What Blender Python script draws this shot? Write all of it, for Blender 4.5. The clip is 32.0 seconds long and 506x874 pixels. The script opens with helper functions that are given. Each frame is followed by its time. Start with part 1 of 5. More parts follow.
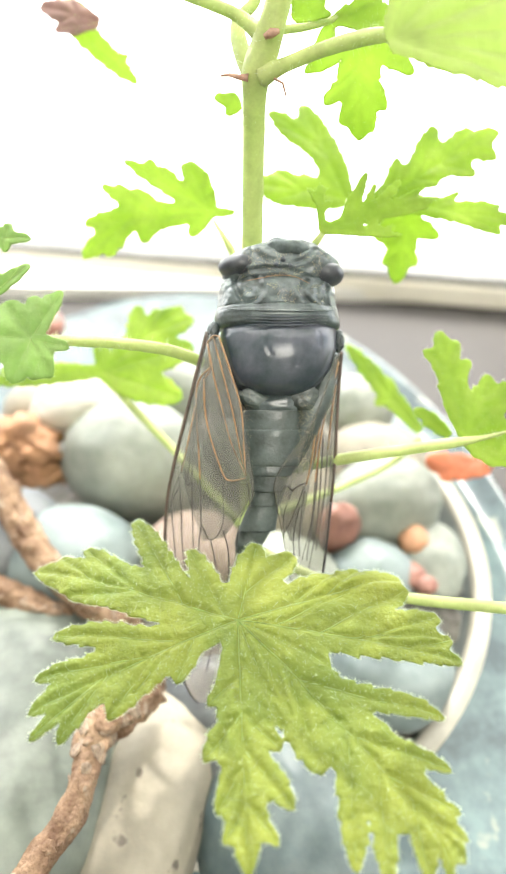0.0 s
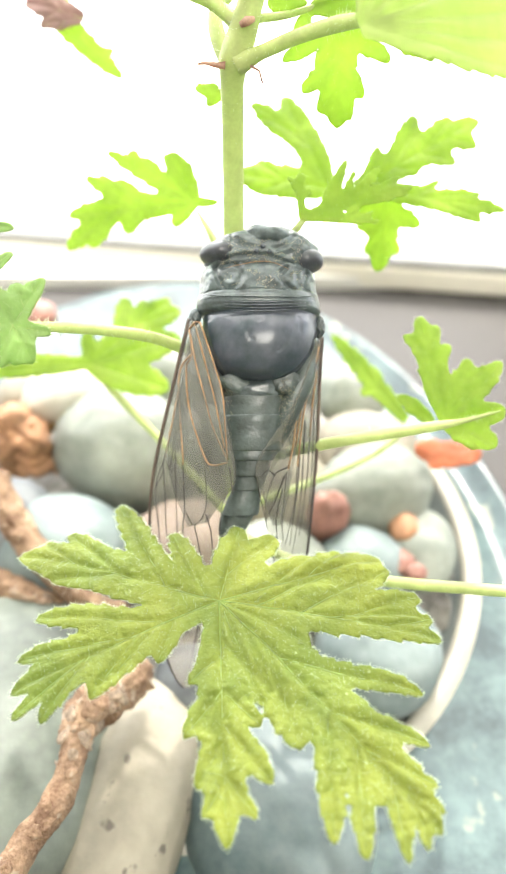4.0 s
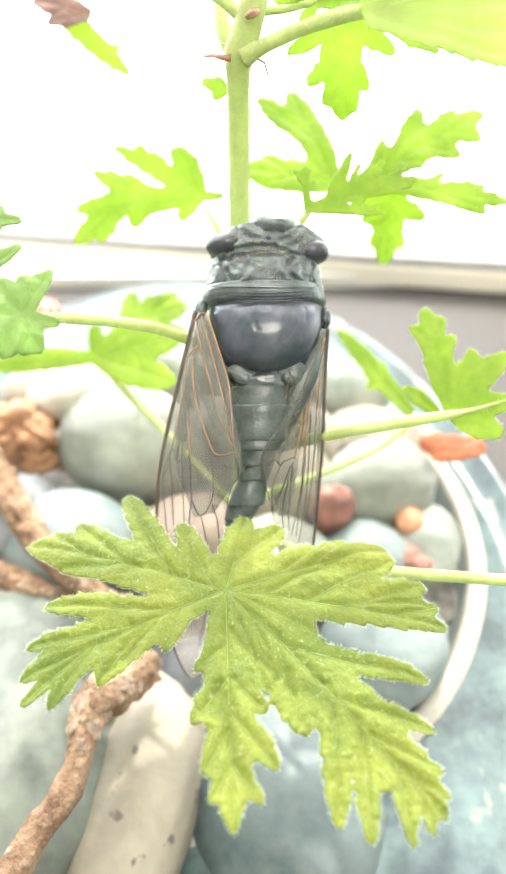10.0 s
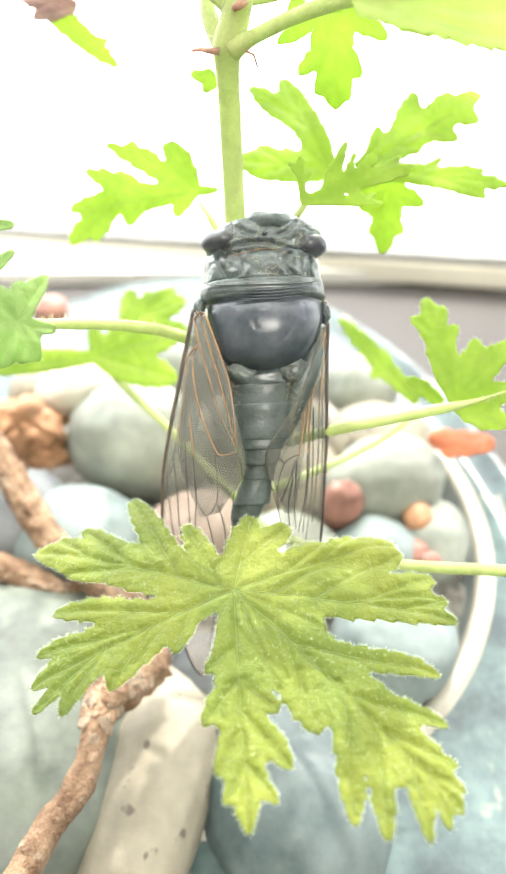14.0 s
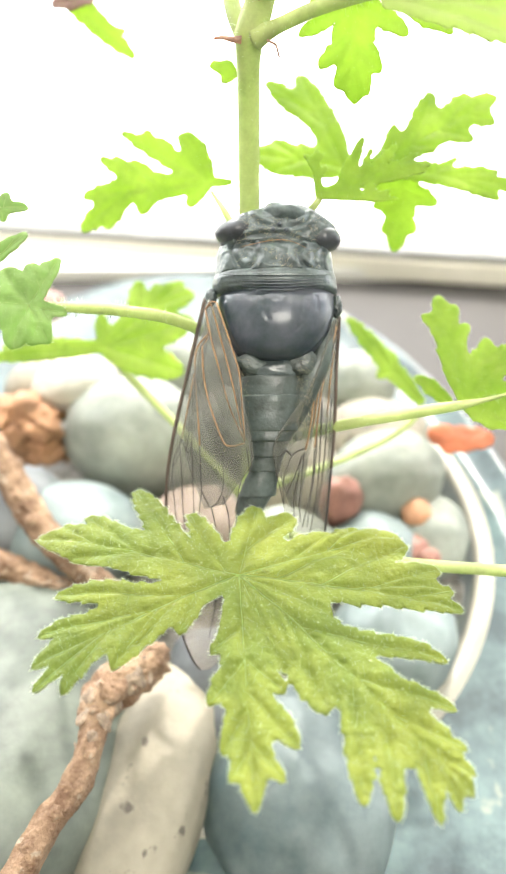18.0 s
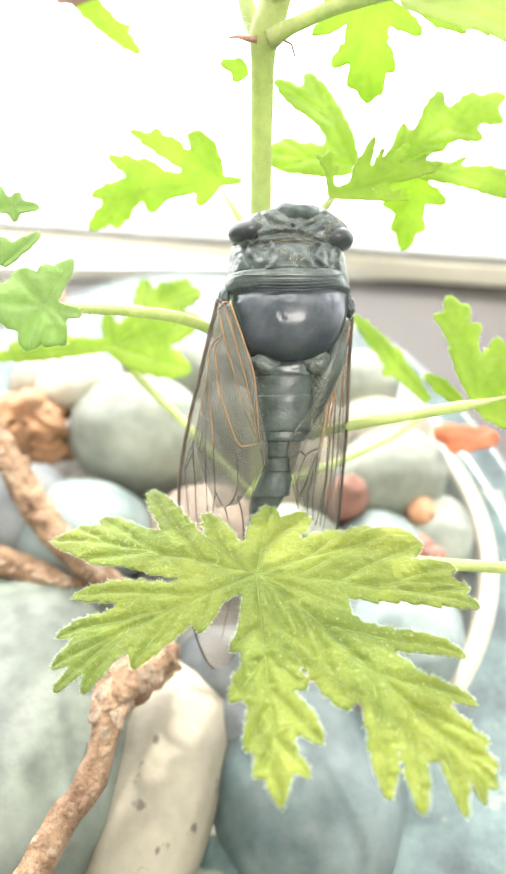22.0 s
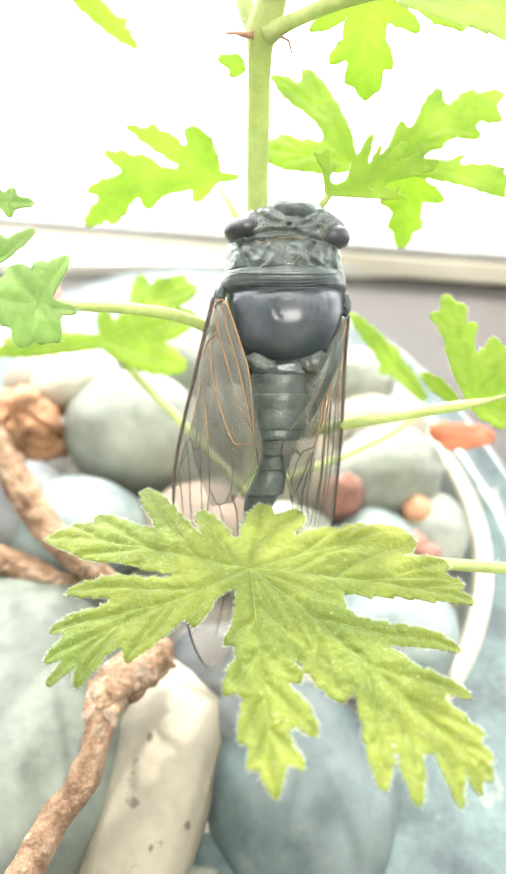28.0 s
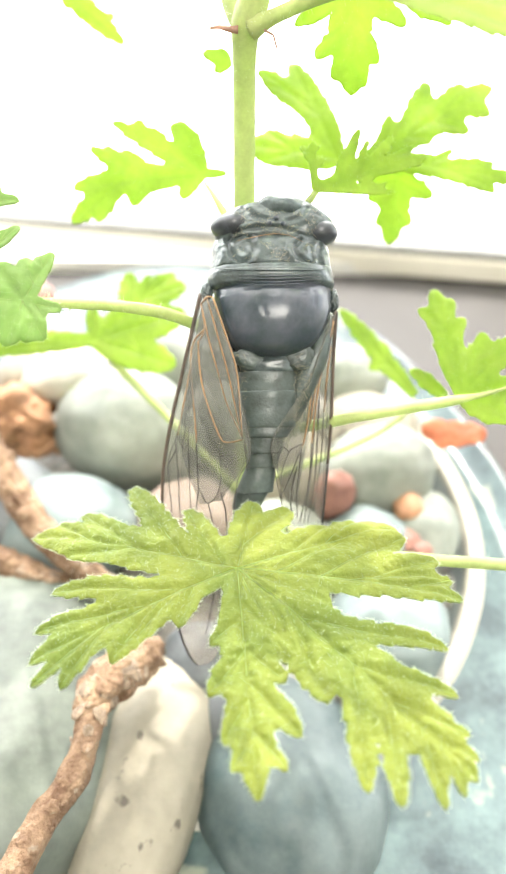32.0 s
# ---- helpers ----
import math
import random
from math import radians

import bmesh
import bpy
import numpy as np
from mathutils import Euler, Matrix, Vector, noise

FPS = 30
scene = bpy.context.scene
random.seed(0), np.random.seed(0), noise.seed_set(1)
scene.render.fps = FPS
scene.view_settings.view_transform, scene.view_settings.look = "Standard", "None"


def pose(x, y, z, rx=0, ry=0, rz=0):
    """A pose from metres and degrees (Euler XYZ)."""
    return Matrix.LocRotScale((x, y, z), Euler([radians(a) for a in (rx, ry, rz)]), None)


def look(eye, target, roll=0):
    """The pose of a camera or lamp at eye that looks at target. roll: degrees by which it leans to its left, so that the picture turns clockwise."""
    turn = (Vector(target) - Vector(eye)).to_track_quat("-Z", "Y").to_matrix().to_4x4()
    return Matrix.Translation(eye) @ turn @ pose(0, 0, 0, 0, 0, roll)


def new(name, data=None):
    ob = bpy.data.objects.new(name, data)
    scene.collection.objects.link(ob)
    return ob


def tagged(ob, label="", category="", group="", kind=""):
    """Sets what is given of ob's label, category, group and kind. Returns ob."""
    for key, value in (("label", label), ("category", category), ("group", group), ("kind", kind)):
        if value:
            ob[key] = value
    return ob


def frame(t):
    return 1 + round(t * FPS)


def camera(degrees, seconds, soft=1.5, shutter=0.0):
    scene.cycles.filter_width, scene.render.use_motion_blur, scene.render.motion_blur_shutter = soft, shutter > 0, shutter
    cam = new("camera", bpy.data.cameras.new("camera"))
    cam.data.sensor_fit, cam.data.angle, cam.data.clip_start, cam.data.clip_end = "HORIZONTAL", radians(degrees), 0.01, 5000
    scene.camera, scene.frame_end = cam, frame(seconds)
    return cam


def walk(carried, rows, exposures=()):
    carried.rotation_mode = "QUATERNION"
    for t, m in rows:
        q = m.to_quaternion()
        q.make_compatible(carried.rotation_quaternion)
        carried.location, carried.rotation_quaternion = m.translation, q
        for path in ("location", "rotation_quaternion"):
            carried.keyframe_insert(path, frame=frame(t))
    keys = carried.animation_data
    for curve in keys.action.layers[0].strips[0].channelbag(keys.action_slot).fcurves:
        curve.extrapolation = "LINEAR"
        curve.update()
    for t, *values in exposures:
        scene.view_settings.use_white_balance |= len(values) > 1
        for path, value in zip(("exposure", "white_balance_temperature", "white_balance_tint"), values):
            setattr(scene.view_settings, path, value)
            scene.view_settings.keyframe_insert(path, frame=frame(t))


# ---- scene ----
# Slanted axes of the leaning plant: x to the right, y away into the room's window, z along the stem (mm).
SLANT = pose(0, 0, 0.15, -42, 0, 0)
ROOT = Vector((-1.0, 123.0, -36.0))      # foot of the stem in the slanted axes
HINGE = Vector((-1.0, 100.0, -22.0))     # where the broad leaf's stalk bends

cam = camera(39.4, 32.0)
cam.data.dof.use_dof = True
cam.data.dof.focus_distance = 0.0890
cam.data.dof.aperture_fstop = 25.0


def turn(a, b, c):
    """A turn by a rotation vector in degrees."""
    v = Vector((radians(a), radians(b), radians(c)))
    return Matrix.Rotation(v.length, 4, v.normalized()) if v.length > 1e-9 else Matrix.Identity(4)


def shift(v):
    return Matrix.Translation(Vector(v) * 0.001)


# seconds, millimetres, rotation vector in degrees
VIEW = [
    (0, 0.00, 0.00, 0.00, 0.00, -0.00, -0.00),
    (0.5, -0.30, 0.50, 1.36, -0.68, -0.03, 0.10),
    (1, 0.90, 0.62, 1.55, -0.74, -0.11, 0.04),
    (1.5, 0.89, 0.31, 1.62, -0.90, -0.01, 0.15),
    (2, 1.36, 0.12, 1.23, -0.86, -0.00, 0.15),
    (2.5, 2.90, -0.21, 0.65, -0.82, 0.08, -0.05),
    (3, 3.39, -0.09, 0.26, -0.82, 0.27, -0.02),
    (3.5, 3.13, -0.18, -0.02, -0.87, 0.27, 0.19),
    (5.5, 3.51, -0.21, 0.30, -1.01, 0.43, 0.51),
    (6, 5.16, -0.19, -0.39, -0.91, 0.46, 0.57),
    (6.5, 4.81, -0.56, -0.55, -0.85, 0.67, 0.56),
    (7, 4.01, 0.02, -1.26, -0.76, 0.61, 0.47),
    (7.5, 3.33, 0.59, -1.32, -0.84, 0.63, 0.62),
    (8, 2.32, -0.01, -1.19, -0.75, 0.68, 0.63),
    (8.5, 1.57, -0.29, -1.07, -0.79, 0.65, 0.67),
    (9, 2.21, -0.07, -1.66, -0.79, 0.66, 0.62),
    (9.5, 2.59, -0.57, -1.64, -0.76, 0.63, 0.64),
    (10, 2.45, -0.84, -1.70, -0.72, 0.64, 0.46),
    (10.5, 1.57, -0.89, -1.98, -0.59, 0.65, 0.53),
    (11, 1.80, -0.18, -2.50, -0.56, 0.53, 0.58),
    (11.5, 1.95, -0.94, -2.35, -0.57, 0.42, 0.46),
    (12, 1.23, -0.60, -3.18, -0.48, 0.72, 0.51),
    (12.5, 1.15, -1.30, -1.91, -0.87, 0.52, 0.37),
    (13, 1.09, -1.07, -2.13, -0.90, 0.55, 0.42),
    (13.5, 1.05, -0.60, -2.74, -0.80, 0.62, 0.44),
    (14, 0.90, -0.85, -1.93, -0.97, 0.60, 0.61),
    (14.5, 0.84, 0.05, -2.42, -0.77, 0.56, 0.88),
    (16.5, -0.24, -0.59, -2.65, -0.79, 0.56, 0.36),
    (17, -0.45, -0.92, -2.44, -0.80, 0.59, 0.28),
    (17.5, 0.48, 0.33, -2.85, -0.89, 0.47, 0.33),
    (18, 0.31, -0.03, -2.94, -0.94, 0.63, 0.26),
    (18.5, -1.29, -0.00, -2.93, -0.99, 0.63, 0.22),
    (19, -1.61, -0.14, -2.91, -0.99, 0.63, -0.03),
    (19.5, -1.68, -0.21, -2.99, -0.94, 0.52, -0.16),
    (20, -1.75, -0.32, -2.92, -0.96, 0.44, -0.22),
    (20.5, -2.13, -0.21, -2.69, -0.97, 0.45, -0.27),
    (21, -2.29, 0.01, -2.84, -0.93, 0.51, -0.51),
    (21.5, -2.51, -0.28, -2.82, -1.01, 0.37, -0.56),
    (22, -3.33, -0.41, -2.85, -1.08, 0.47, -0.60),
    (22.5, -1.80, -0.22, -3.27, -1.14, 0.29, -0.73),
    (23, -1.56, -0.25, -3.56, -1.05, 0.52, -0.67),
    (23.5, -1.86, -0.74, -2.69, -1.21, 0.66, -0.49),
    (24, -1.87, 0.11, -2.98, -1.20, 0.54, -0.38),
    (24.5, -1.12, -0.04, -2.43, -1.32, 0.45, -0.24),
    (25, -1.90, -0.41, -2.47, -1.30, 0.44, -0.43),
    (25.5, -2.10, -0.21, -2.85, -1.27, 0.44, -0.49),
    (27.5, -2.82, 0.27, -2.74, -1.30, 0.43, -0.69),
    (28, -2.85, -0.21, -2.63, -1.37, 0.32, -0.79),
    (28.5, -2.62, -0.35, -2.94, -1.39, 0.28, -0.87),
    (29, -2.20, -0.13, -3.34, -1.35, 0.35, -1.09),
    (29.5, -2.21, -0.56, -3.37, -1.32, 0.32, -1.07),
    (30, -1.93, -0.47, -3.15, -1.36, 0.18, -1.06),
    (30.5, -1.67, 0.51, -3.88, -1.27, 0.29, -0.96),
    (31, -0.46, 0.47, -4.50, -1.21, 0.11, -0.99),
    (31.5, -1.09, -0.12, -3.69, -1.31, 0.20, -1.15),
    (32, -2.20, 0.23, -2.75, -1.53, 0.25, -1.20),
]

EXPOSURE = 1.42
walk(cam, [(t, SLANT @ shift((x, y, z)) @ turn(a, b, c) @ pose(0, 0, 0, 90, 0, 0)) for t, x, y, z, a, b, c in VIEW],
     exposures=[(0, EXPOSURE), (2.0, EXPOSURE), (6.0, EXPOSURE + 0.2), (13.0, EXPOSURE + 0.2), (17.0, EXPOSURE), (20.0, EXPOSURE), (22.5, EXPOSURE + 0.2), (32.0, EXPOSURE + 0.22)])

# ---- light ----
SUN_EL, SUN_AZ = 50.0, 12.0     # degrees; azimuth from straight ahead to the right
world = bpy.data.worlds.new("world")
scene.world = world
world.use_nodes = True
wn = world.node_tree.nodes
sky = wn.new("ShaderNodeTexSky")
sky.sky_type, sky.sun_disc = "NISHITA", False
sky.sun_elevation, sky.sun_rotation = radians(SUN_EL), radians(SUN_AZ)
wn["Background"].inputs[1].default_value = 0.12
world.node_tree.links.new(sky.outputs[0], wn["Background"].inputs[0])
sun = new("sun", bpy.data.lights.new("sun", "SUN"))
sun.data.energy, sun.data.angle, sun.data.color = 1.7, radians(0.53), (1.0, 0.95, 0.86)
sd = Vector((math.sin(radians(SUN_AZ)) * math.cos(radians(SUN_EL)), math.cos(radians(SUN_AZ)) * math.cos(radians(SUN_EL)), math.sin(radians(SUN_EL))))
sun.matrix_world = look(sd * 5, (0, 0, 0))
win = new("window_light", bpy.data.lights.new("window_light", "AREA"))
win.data.shape, win.data.size, win.data.size_y, win.data.energy, win.data.color = "RECTANGLE", 1.7, 1.2, 17.0, (1.0, 0.965, 0.895)
win.matrix_world = look((0.1, 0.33, 0.75), (0.1, -1.0, 0.35))
# unseen fill lamp, added to brighten the near sides of plant and insect
fill_l = new("room_fill", bpy.data.lights.new("room_fill", "AREA"))
fill_l.data.shape, fill_l.data.size, fill_l.data.energy, fill_l.data.color = "DISK", 1.2, 26.0, (1.0, 0.96, 0.86)
fill_l.matrix_world = look((0.2, -1.2, 2.3), (0.0, 0.0, 0.0))


# ---- materials ----
def material(name, base, rough=0.5, metal=0.0, var=0.25, scale=200.0, bump=0.2, second=None, translucent=0.0, tcol=None, coat=0.0, spec=0.5, specks=None, sheen=0.0, bscale=None, bdist=0.0003):
    """A noisy surface: two scales of colour change, fine relief, and optionally light that passes through."""
    m = bpy.data.materials.new(name)
    m.use_nodes = True
    n, l = m.node_tree.nodes, m.node_tree.links
    p = n["Principled BSDF"]
    p.inputs["Roughness"].default_value, p.inputs["Metallic"].default_value = rough, metal
    p.inputs["Coat Weight"].default_value, p.inputs["Specular IOR Level"].default_value = coat, spec
    p.inputs["Coat Roughness"].default_value = 0.1
    p.inputs["Sheen Weight"].default_value, p.inputs["Sheen Roughness"].default_value = sheen, 0.4
    tc = n.new("ShaderNodeTexCoord")
    n1, n2, ramp = n.new("ShaderNodeTexNoise"), n.new("ShaderNodeTexNoise"), n.new("ShaderNodeValToRGB")
    n1.inputs["Scale"].default_value, n1.inputs["Detail"].default_value = scale, 5
    n2.inputs["Scale"].default_value, n2.inputs["Detail"].default_value = scale * 7, 4
    l.new(tc.outputs["Object"], n1.inputs["Vector"])
    l.new(tc.outputs["Object"], n2.inputs["Vector"])
    mix = n.new("ShaderNodeMath")
    mix.operation = "MULTIPLY_ADD"
    mix.inputs[1].default_value = 0.3
    l.new(n2.outputs["Fac"], mix.inputs[0])
    half = n.new("ShaderNodeMath")
    half.operation = "MULTIPLY_ADD"
    half.inputs[1].default_value, half.inputs[2].default_value = 0.85, -0.075
    l.new(n1.outputs["Fac"], half.inputs[0])
    l.new(half.outputs[0], mix.inputs[2])
    c2 = second or tuple(min(1, c * (1 + var)) for c in base)
    ramp.color_ramp.elements[0].position, ramp.color_ramp.elements[1].position = 0.35, 0.68
    ramp.color_ramp.elements[0].color = (*(c * (1 - var) for c in base), 1)
    ramp.color_ramp.elements[1].color = (*c2, 1)
    l.new(mix.outputs[0], ramp.inputs[0])
    col = ramp.outputs[0]
    if specks:
        n4, r4, m4 = n.new("ShaderNodeTexNoise"), n.new("ShaderNodeValToRGB"), n.new("ShaderNodeMix")
        n4.inputs["Scale"].default_value, n4.inputs["Detail"].default_value = specks[0], 3
        l.new(tc.outputs["Object"], n4.inputs["Vector"])
        r4.color_ramp.elements[0].position, r4.color_ramp.elements[1].position = specks[1], specks[1] + 0.06
        l.new(n4.outputs["Fac"], r4.inputs[0])
        m4.data_type = "RGBA"
        l.new(r4.outputs[0], m4.inputs["Factor"])
        l.new(col, m4.inputs["A"])
        m4.inputs["B"].default_value = (*specks[2], 1)
        col = m4.outputs["Result"]
    l.new(col, p.inputs["Base Color"])
    if bump:
        b = n.new("ShaderNodeBump")
        b.inputs["Strength"].default_value, b.inputs["Distance"].default_value = bump, bdist
        if bscale:
            n3 = n.new("ShaderNodeTexNoise")
            n3.inputs["Scale"].default_value, n3.inputs["Detail"].default_value = bscale, 4
            l.new(tc.outputs["Object"], n3.inputs["Vector"])
            l.new(n3.outputs["Fac"], b.inputs["Height"])
        else:
            l.new(mix.outputs[0], b.inputs["Height"])
        l.new(b.outputs[0], p.inputs["Normal"])
    if translucent:
        tr, ms = n.new("ShaderNodeBsdfTranslucent"), n.new("ShaderNodeMixShader")
        tint = n.new("ShaderNodeMix")
        tint.data_type, tint.blend_type = "RGBA", "MULTIPLY"
        tint.inputs["Factor"].default_value = 0.28
        tint.inputs["A"].default_value = (*(tcol or base), 1)
        l.new(col, tint.inputs["B"])
        l.new(tint.outputs["Result"], tr.inputs["Color"])
        ms.inputs[0].default_value = translucent
        l.new(p.outputs[0], ms.inputs[1])
        l.new(tr.outputs[0], ms.inputs[2])
        l.new(ms.outputs[0], n["Material Output"].inputs["Surface"])
    return m


M_LEAF = material("leaf_green", (0.165, 0.225, 0.036), 0.55, var=0.22, scale=75, second=(0.24, 0.27, 0.045), bump=1.0, bdist=0.0006, translucent=0.34, tcol=(0.66, 0.8, 0.1), bscale=1300, spec=0.3, sheen=0.12, specks=(3000, 0.64, (0.44, 0.5, 0.25)))
# the yellower second tone paints patches of sunlight into the thin leaves
M_LEAF_BACK = material("leaf_green_thin_sunlit", (0.2, 0.31, 0.05), 0.55, var=0.45, scale=110, second=(0.45, 0.52, 0.13), bump=0.5, translucent=0.62, tcol=(0.73, 0.95, 0.25), bscale=1200, spec=0.3)
# leaf green made paler, with the haze over the near leaf in its colour
M_LEAF_PALE = material("leaf_green_hazed", (0.42, 0.46, 0.2), 0.55, var=0.25, scale=90, bump=0.3, translucent=0.6, tcol=(0.8, 0.97, 0.42), bscale=1200, spec=0.3)
# copy of the leaf green with the lack of sun put into its colour
M_LEAF_MID = material("leaf_green_shaded_side", (0.24, 0.35, 0.11), 0.5, var=0.3, scale=150, bump=0.5, bdist=0.0006, translucent=0.38, tcol=(0.62, 0.92, 0.32), bscale=1100, spec=0.35)
M_VEIN = material("leaf_vein", (0.24, 0.29, 0.08), 0.5, var=0.15, scale=500, bump=0.1, translucent=0.7, tcol=(0.85, 1.0, 0.5))
M_STEM = material("green_stem", (0.50, 0.545, 0.235), 0.45, var=0.18, scale=350, bump=0.25, translucent=0.3, tcol=(0.75, 0.95, 0.42), bscale=1800)
M_HAIR = material("plant_hair", (0.75, 0.82, 0.6), 0.4, var=0.1, bump=0, translucent=0.5, tcol=(0.9, 1.0, 0.75))
M_BRACT = material("dry_bract", (0.55, 0.38, 0.28), 0.7, var=0.4, scale=600, bump=0.4, translucent=0.3, tcol=(0.8, 0.35, 0.2))
M_WITHER = material("withered_leaf", (0.34, 0.22, 0.20), 0.65, var=0.3, scale=200, bump=0.4, translucent=0.35, tcol=(0.7, 0.5, 0.45))
M_DRY = material("dry_leaf", (0.45, 0.15, 0.07), 0.65, var=0.35, scale=150, bump=0.4, translucent=0.3, tcol=(0.9, 0.35, 0.15))
M_CHITIN = material("black_shell", (0.068, 0.09, 0.09), 0.4, var=0.5, scale=420, bump=0.5, coat=0.5, bscale=1200, bdist=0.0003)
# the violet-grey second tone stands in for a reflection on the back plate
M_GLOSS = material("glossy_black_shell", (0.03, 0.055, 0.066), 0.28, var=0.45, scale=130, bump=0.2, coat=0.06, spec=0.5, second=(0.085, 0.09, 0.112), bscale=900, bdist=0.0001)
M_EYE = material("dark_eye", (0.045, 0.05, 0.06), 0.36, var=0.4, scale=500, bump=0.15, coat=0.2, bscale=4000, bdist=0.00005)
M_FUZZ = material("golden_down", (0.52, 0.47, 0.31), 0.5, var=0.3, bump=0)
M_SEG = material("abdomen_shell", (0.05, 0.066, 0.06), 0.42, var=0.5, scale=350, bump=0.5, coat=0.15, bscale=1300, bdist=0.0002)
M_VEIN_TAN = material("tan_wing_vein", (0.31, 0.175, 0.08), 0.4, var=0.3, scale=700, bump=0.1)
M_VEIN_BROWN = material("brown_wing_edge", (0.085, 0.058, 0.042), 0.45, var=0.4, scale=500, bump=0.2)
M_VEIN_DARK = material("dark_wing_vein", (0.035, 0.03, 0.028), 0.4, var=0.4, scale=700, bump=0.1)


def wing_film(name, thin, thick, pale, deep):
    """Wing membrane: cover at the tip and at the root, and the colours of both."""
    m = bpy.data.materials.new(name)
    m.use_nodes = True
    n, l = m.node_tree.nodes, m.node_tree.links
    p = n["Principled BSDF"]
    p.inputs["Roughness"].default_value, p.inputs["Specular IOR Level"].default_value = 0.3, 0.3
    tc, nz, mr = n.new("ShaderNodeTexCoord"), n.new("ShaderNodeTexNoise"), n.new("ShaderNodeMapRange")
    nz.inputs["Scale"].default_value, nz.inputs["Detail"].default_value = 420, 1
    l.new(tc.outputs["Object"], nz.inputs["Vector"])
    mr.inputs["From Min"].default_value, mr.inputs["From Max"].default_value = 0.22, 0.78
    mr.inputs["To Min"].default_value, mr.inputs["To Max"].default_value = 0.68, 1.0
    l.new(nz.outputs["Fac"], mr.inputs["Value"])
    clear, ms = n.new("ShaderNodeBsdfTransparent"), n.new("ShaderNodeMixShader")
    clear.inputs[0].default_value = (0.97, 0.965, 0.94, 1)
    sep, fade, both = n.new("ShaderNodeSeparateXYZ"), n.new("ShaderNodeMapRange"), n.new("ShaderNodeMath")
    l.new(tc.outputs["Object"], sep.inputs[0])     # smoky at the root, clear towards the tip
    fade.inputs["From Min"].default_value, fade.inputs["From Max"].default_value = -0.022, -0.004
    fade.inputs["To Min"].default_value, fade.inputs["To Max"].default_value = thin, thick
    l.new(sep.outputs["Z"], fade.inputs["Value"])
    both.operation = "MULTIPLY"
    l.new(mr.outputs[0], both.inputs[0])
    l.new(fade.outputs[0], both.inputs[1])
    tone = n.new("ShaderNodeMix")
    tone.data_type = "RGBA"
    tone.inputs["A"].default_value, tone.inputs["B"].default_value = (*pale, 1), (*deep, 1)
    tip = n.new("ShaderNodeMapRange")     # pale only at the very tip, painting in the sky's reflection
    tip.inputs["From Min"].default_value, tip.inputs["From Max"].default_value = -0.046, -0.030
    l.new(sep.outputs["Z"], tip.inputs["Value"])
    l.new(tip.outputs[0], tone.inputs["Factor"])
    l.new(tone.outputs["Result"], p.inputs["Base Color"])
    l.new(both.outputs[0], ms.inputs[0])
    l.new(clear.outputs[0], ms.inputs[1])
    l.new(p.outputs[0], ms.inputs[2])
    l.new(ms.outputs[0], n["Material Output"].inputs["Surface"])
    return m


M_WING = wing_film("clear_wing", 0.30, 0.48, (0.66, 0.58, 0.55), (0.19, 0.192, 0.172))
M_HIND = wing_film("smoky_hind_wing", 0.74, 0.94, (0.17, 0.175, 0.165), (0.095, 0.1, 0.09))
M_STONE = {
    "white": material("white_stone", (0.25, 0.225, 0.172), 0.6, var=0.2, scale=70, bump=0.5, bscale=420, specks=(230, 0.63, (0.10, 0.085, 0.065))),
    "chalk": material("chalk_stone", (0.46, 0.44, 0.38), 0.6, var=0.15, scale=70, bump=0.3, bscale=500),
    "grey": material("green_grey_stone", (0.105, 0.122, 0.102), 0.55, var=0.34, scale=60, bump=0.3, bscale=700, second=(0.165, 0.19, 0.158)),
    "sage": material("pale_sage_stone", (0.23, 0.255, 0.22), 0.55, var=0.34, scale=60, bump=0.3, bscale=700, second=(0.29, 0.31, 0.26)),
    "blue": material("blue_grey_stone", (0.09, 0.135, 0.138), 0.5, var=0.34, scale=60, bump=0.25, bscale=700, second=(0.15, 0.18, 0.178)),
    "dark": material("dark_stone", (0.13, 0.142, 0.148), 0.45, var=0.3, scale=90, bump=0.3, bscale=700),
    "pale": material("pale_blue_stone", (0.15, 0.195, 0.195), 0.5, var=0.18, scale=70, bump=0.25, bscale=700, second=(0.22, 0.26, 0.25)),
    "rose": material("rose_stone", (0.33, 0.25, 0.21), 0.55, var=0.2, scale=70, bump=0.3, bscale=600),
    "brown": material("brown_pebble", (0.42, 0.22, 0.12), 0.55, var=0.3, scale=160, bump=0.3, bscale=700),
    "red": material("red_pebble", (0.25, 0.12, 0.09), 0.5, var=0.3, scale=160, bump=0.3, bscale=700),
}
M_BARK = material("twig_bark", (0.22, 0.115, 0.058), 0.78, var=0.45, scale=240, bump=1.0, second=(0.38, 0.255, 0.16), bscale=1100, bdist=0.0008, specks=(420, 0.62, (0.34, 0.27, 0.20)))
M_FLAKE = material("grey_bark_flake", (0.28, 0.21, 0.15), 0.85, var=0.4, scale=500, bump=0.8, bscale=1500, bdist=0.0006)
M_WOOD = material("wood_chunk", (0.36, 0.19, 0.10), 0.7, var=0.4, scale=140, bump=0.7, bscale=500, bdist=0.0006)
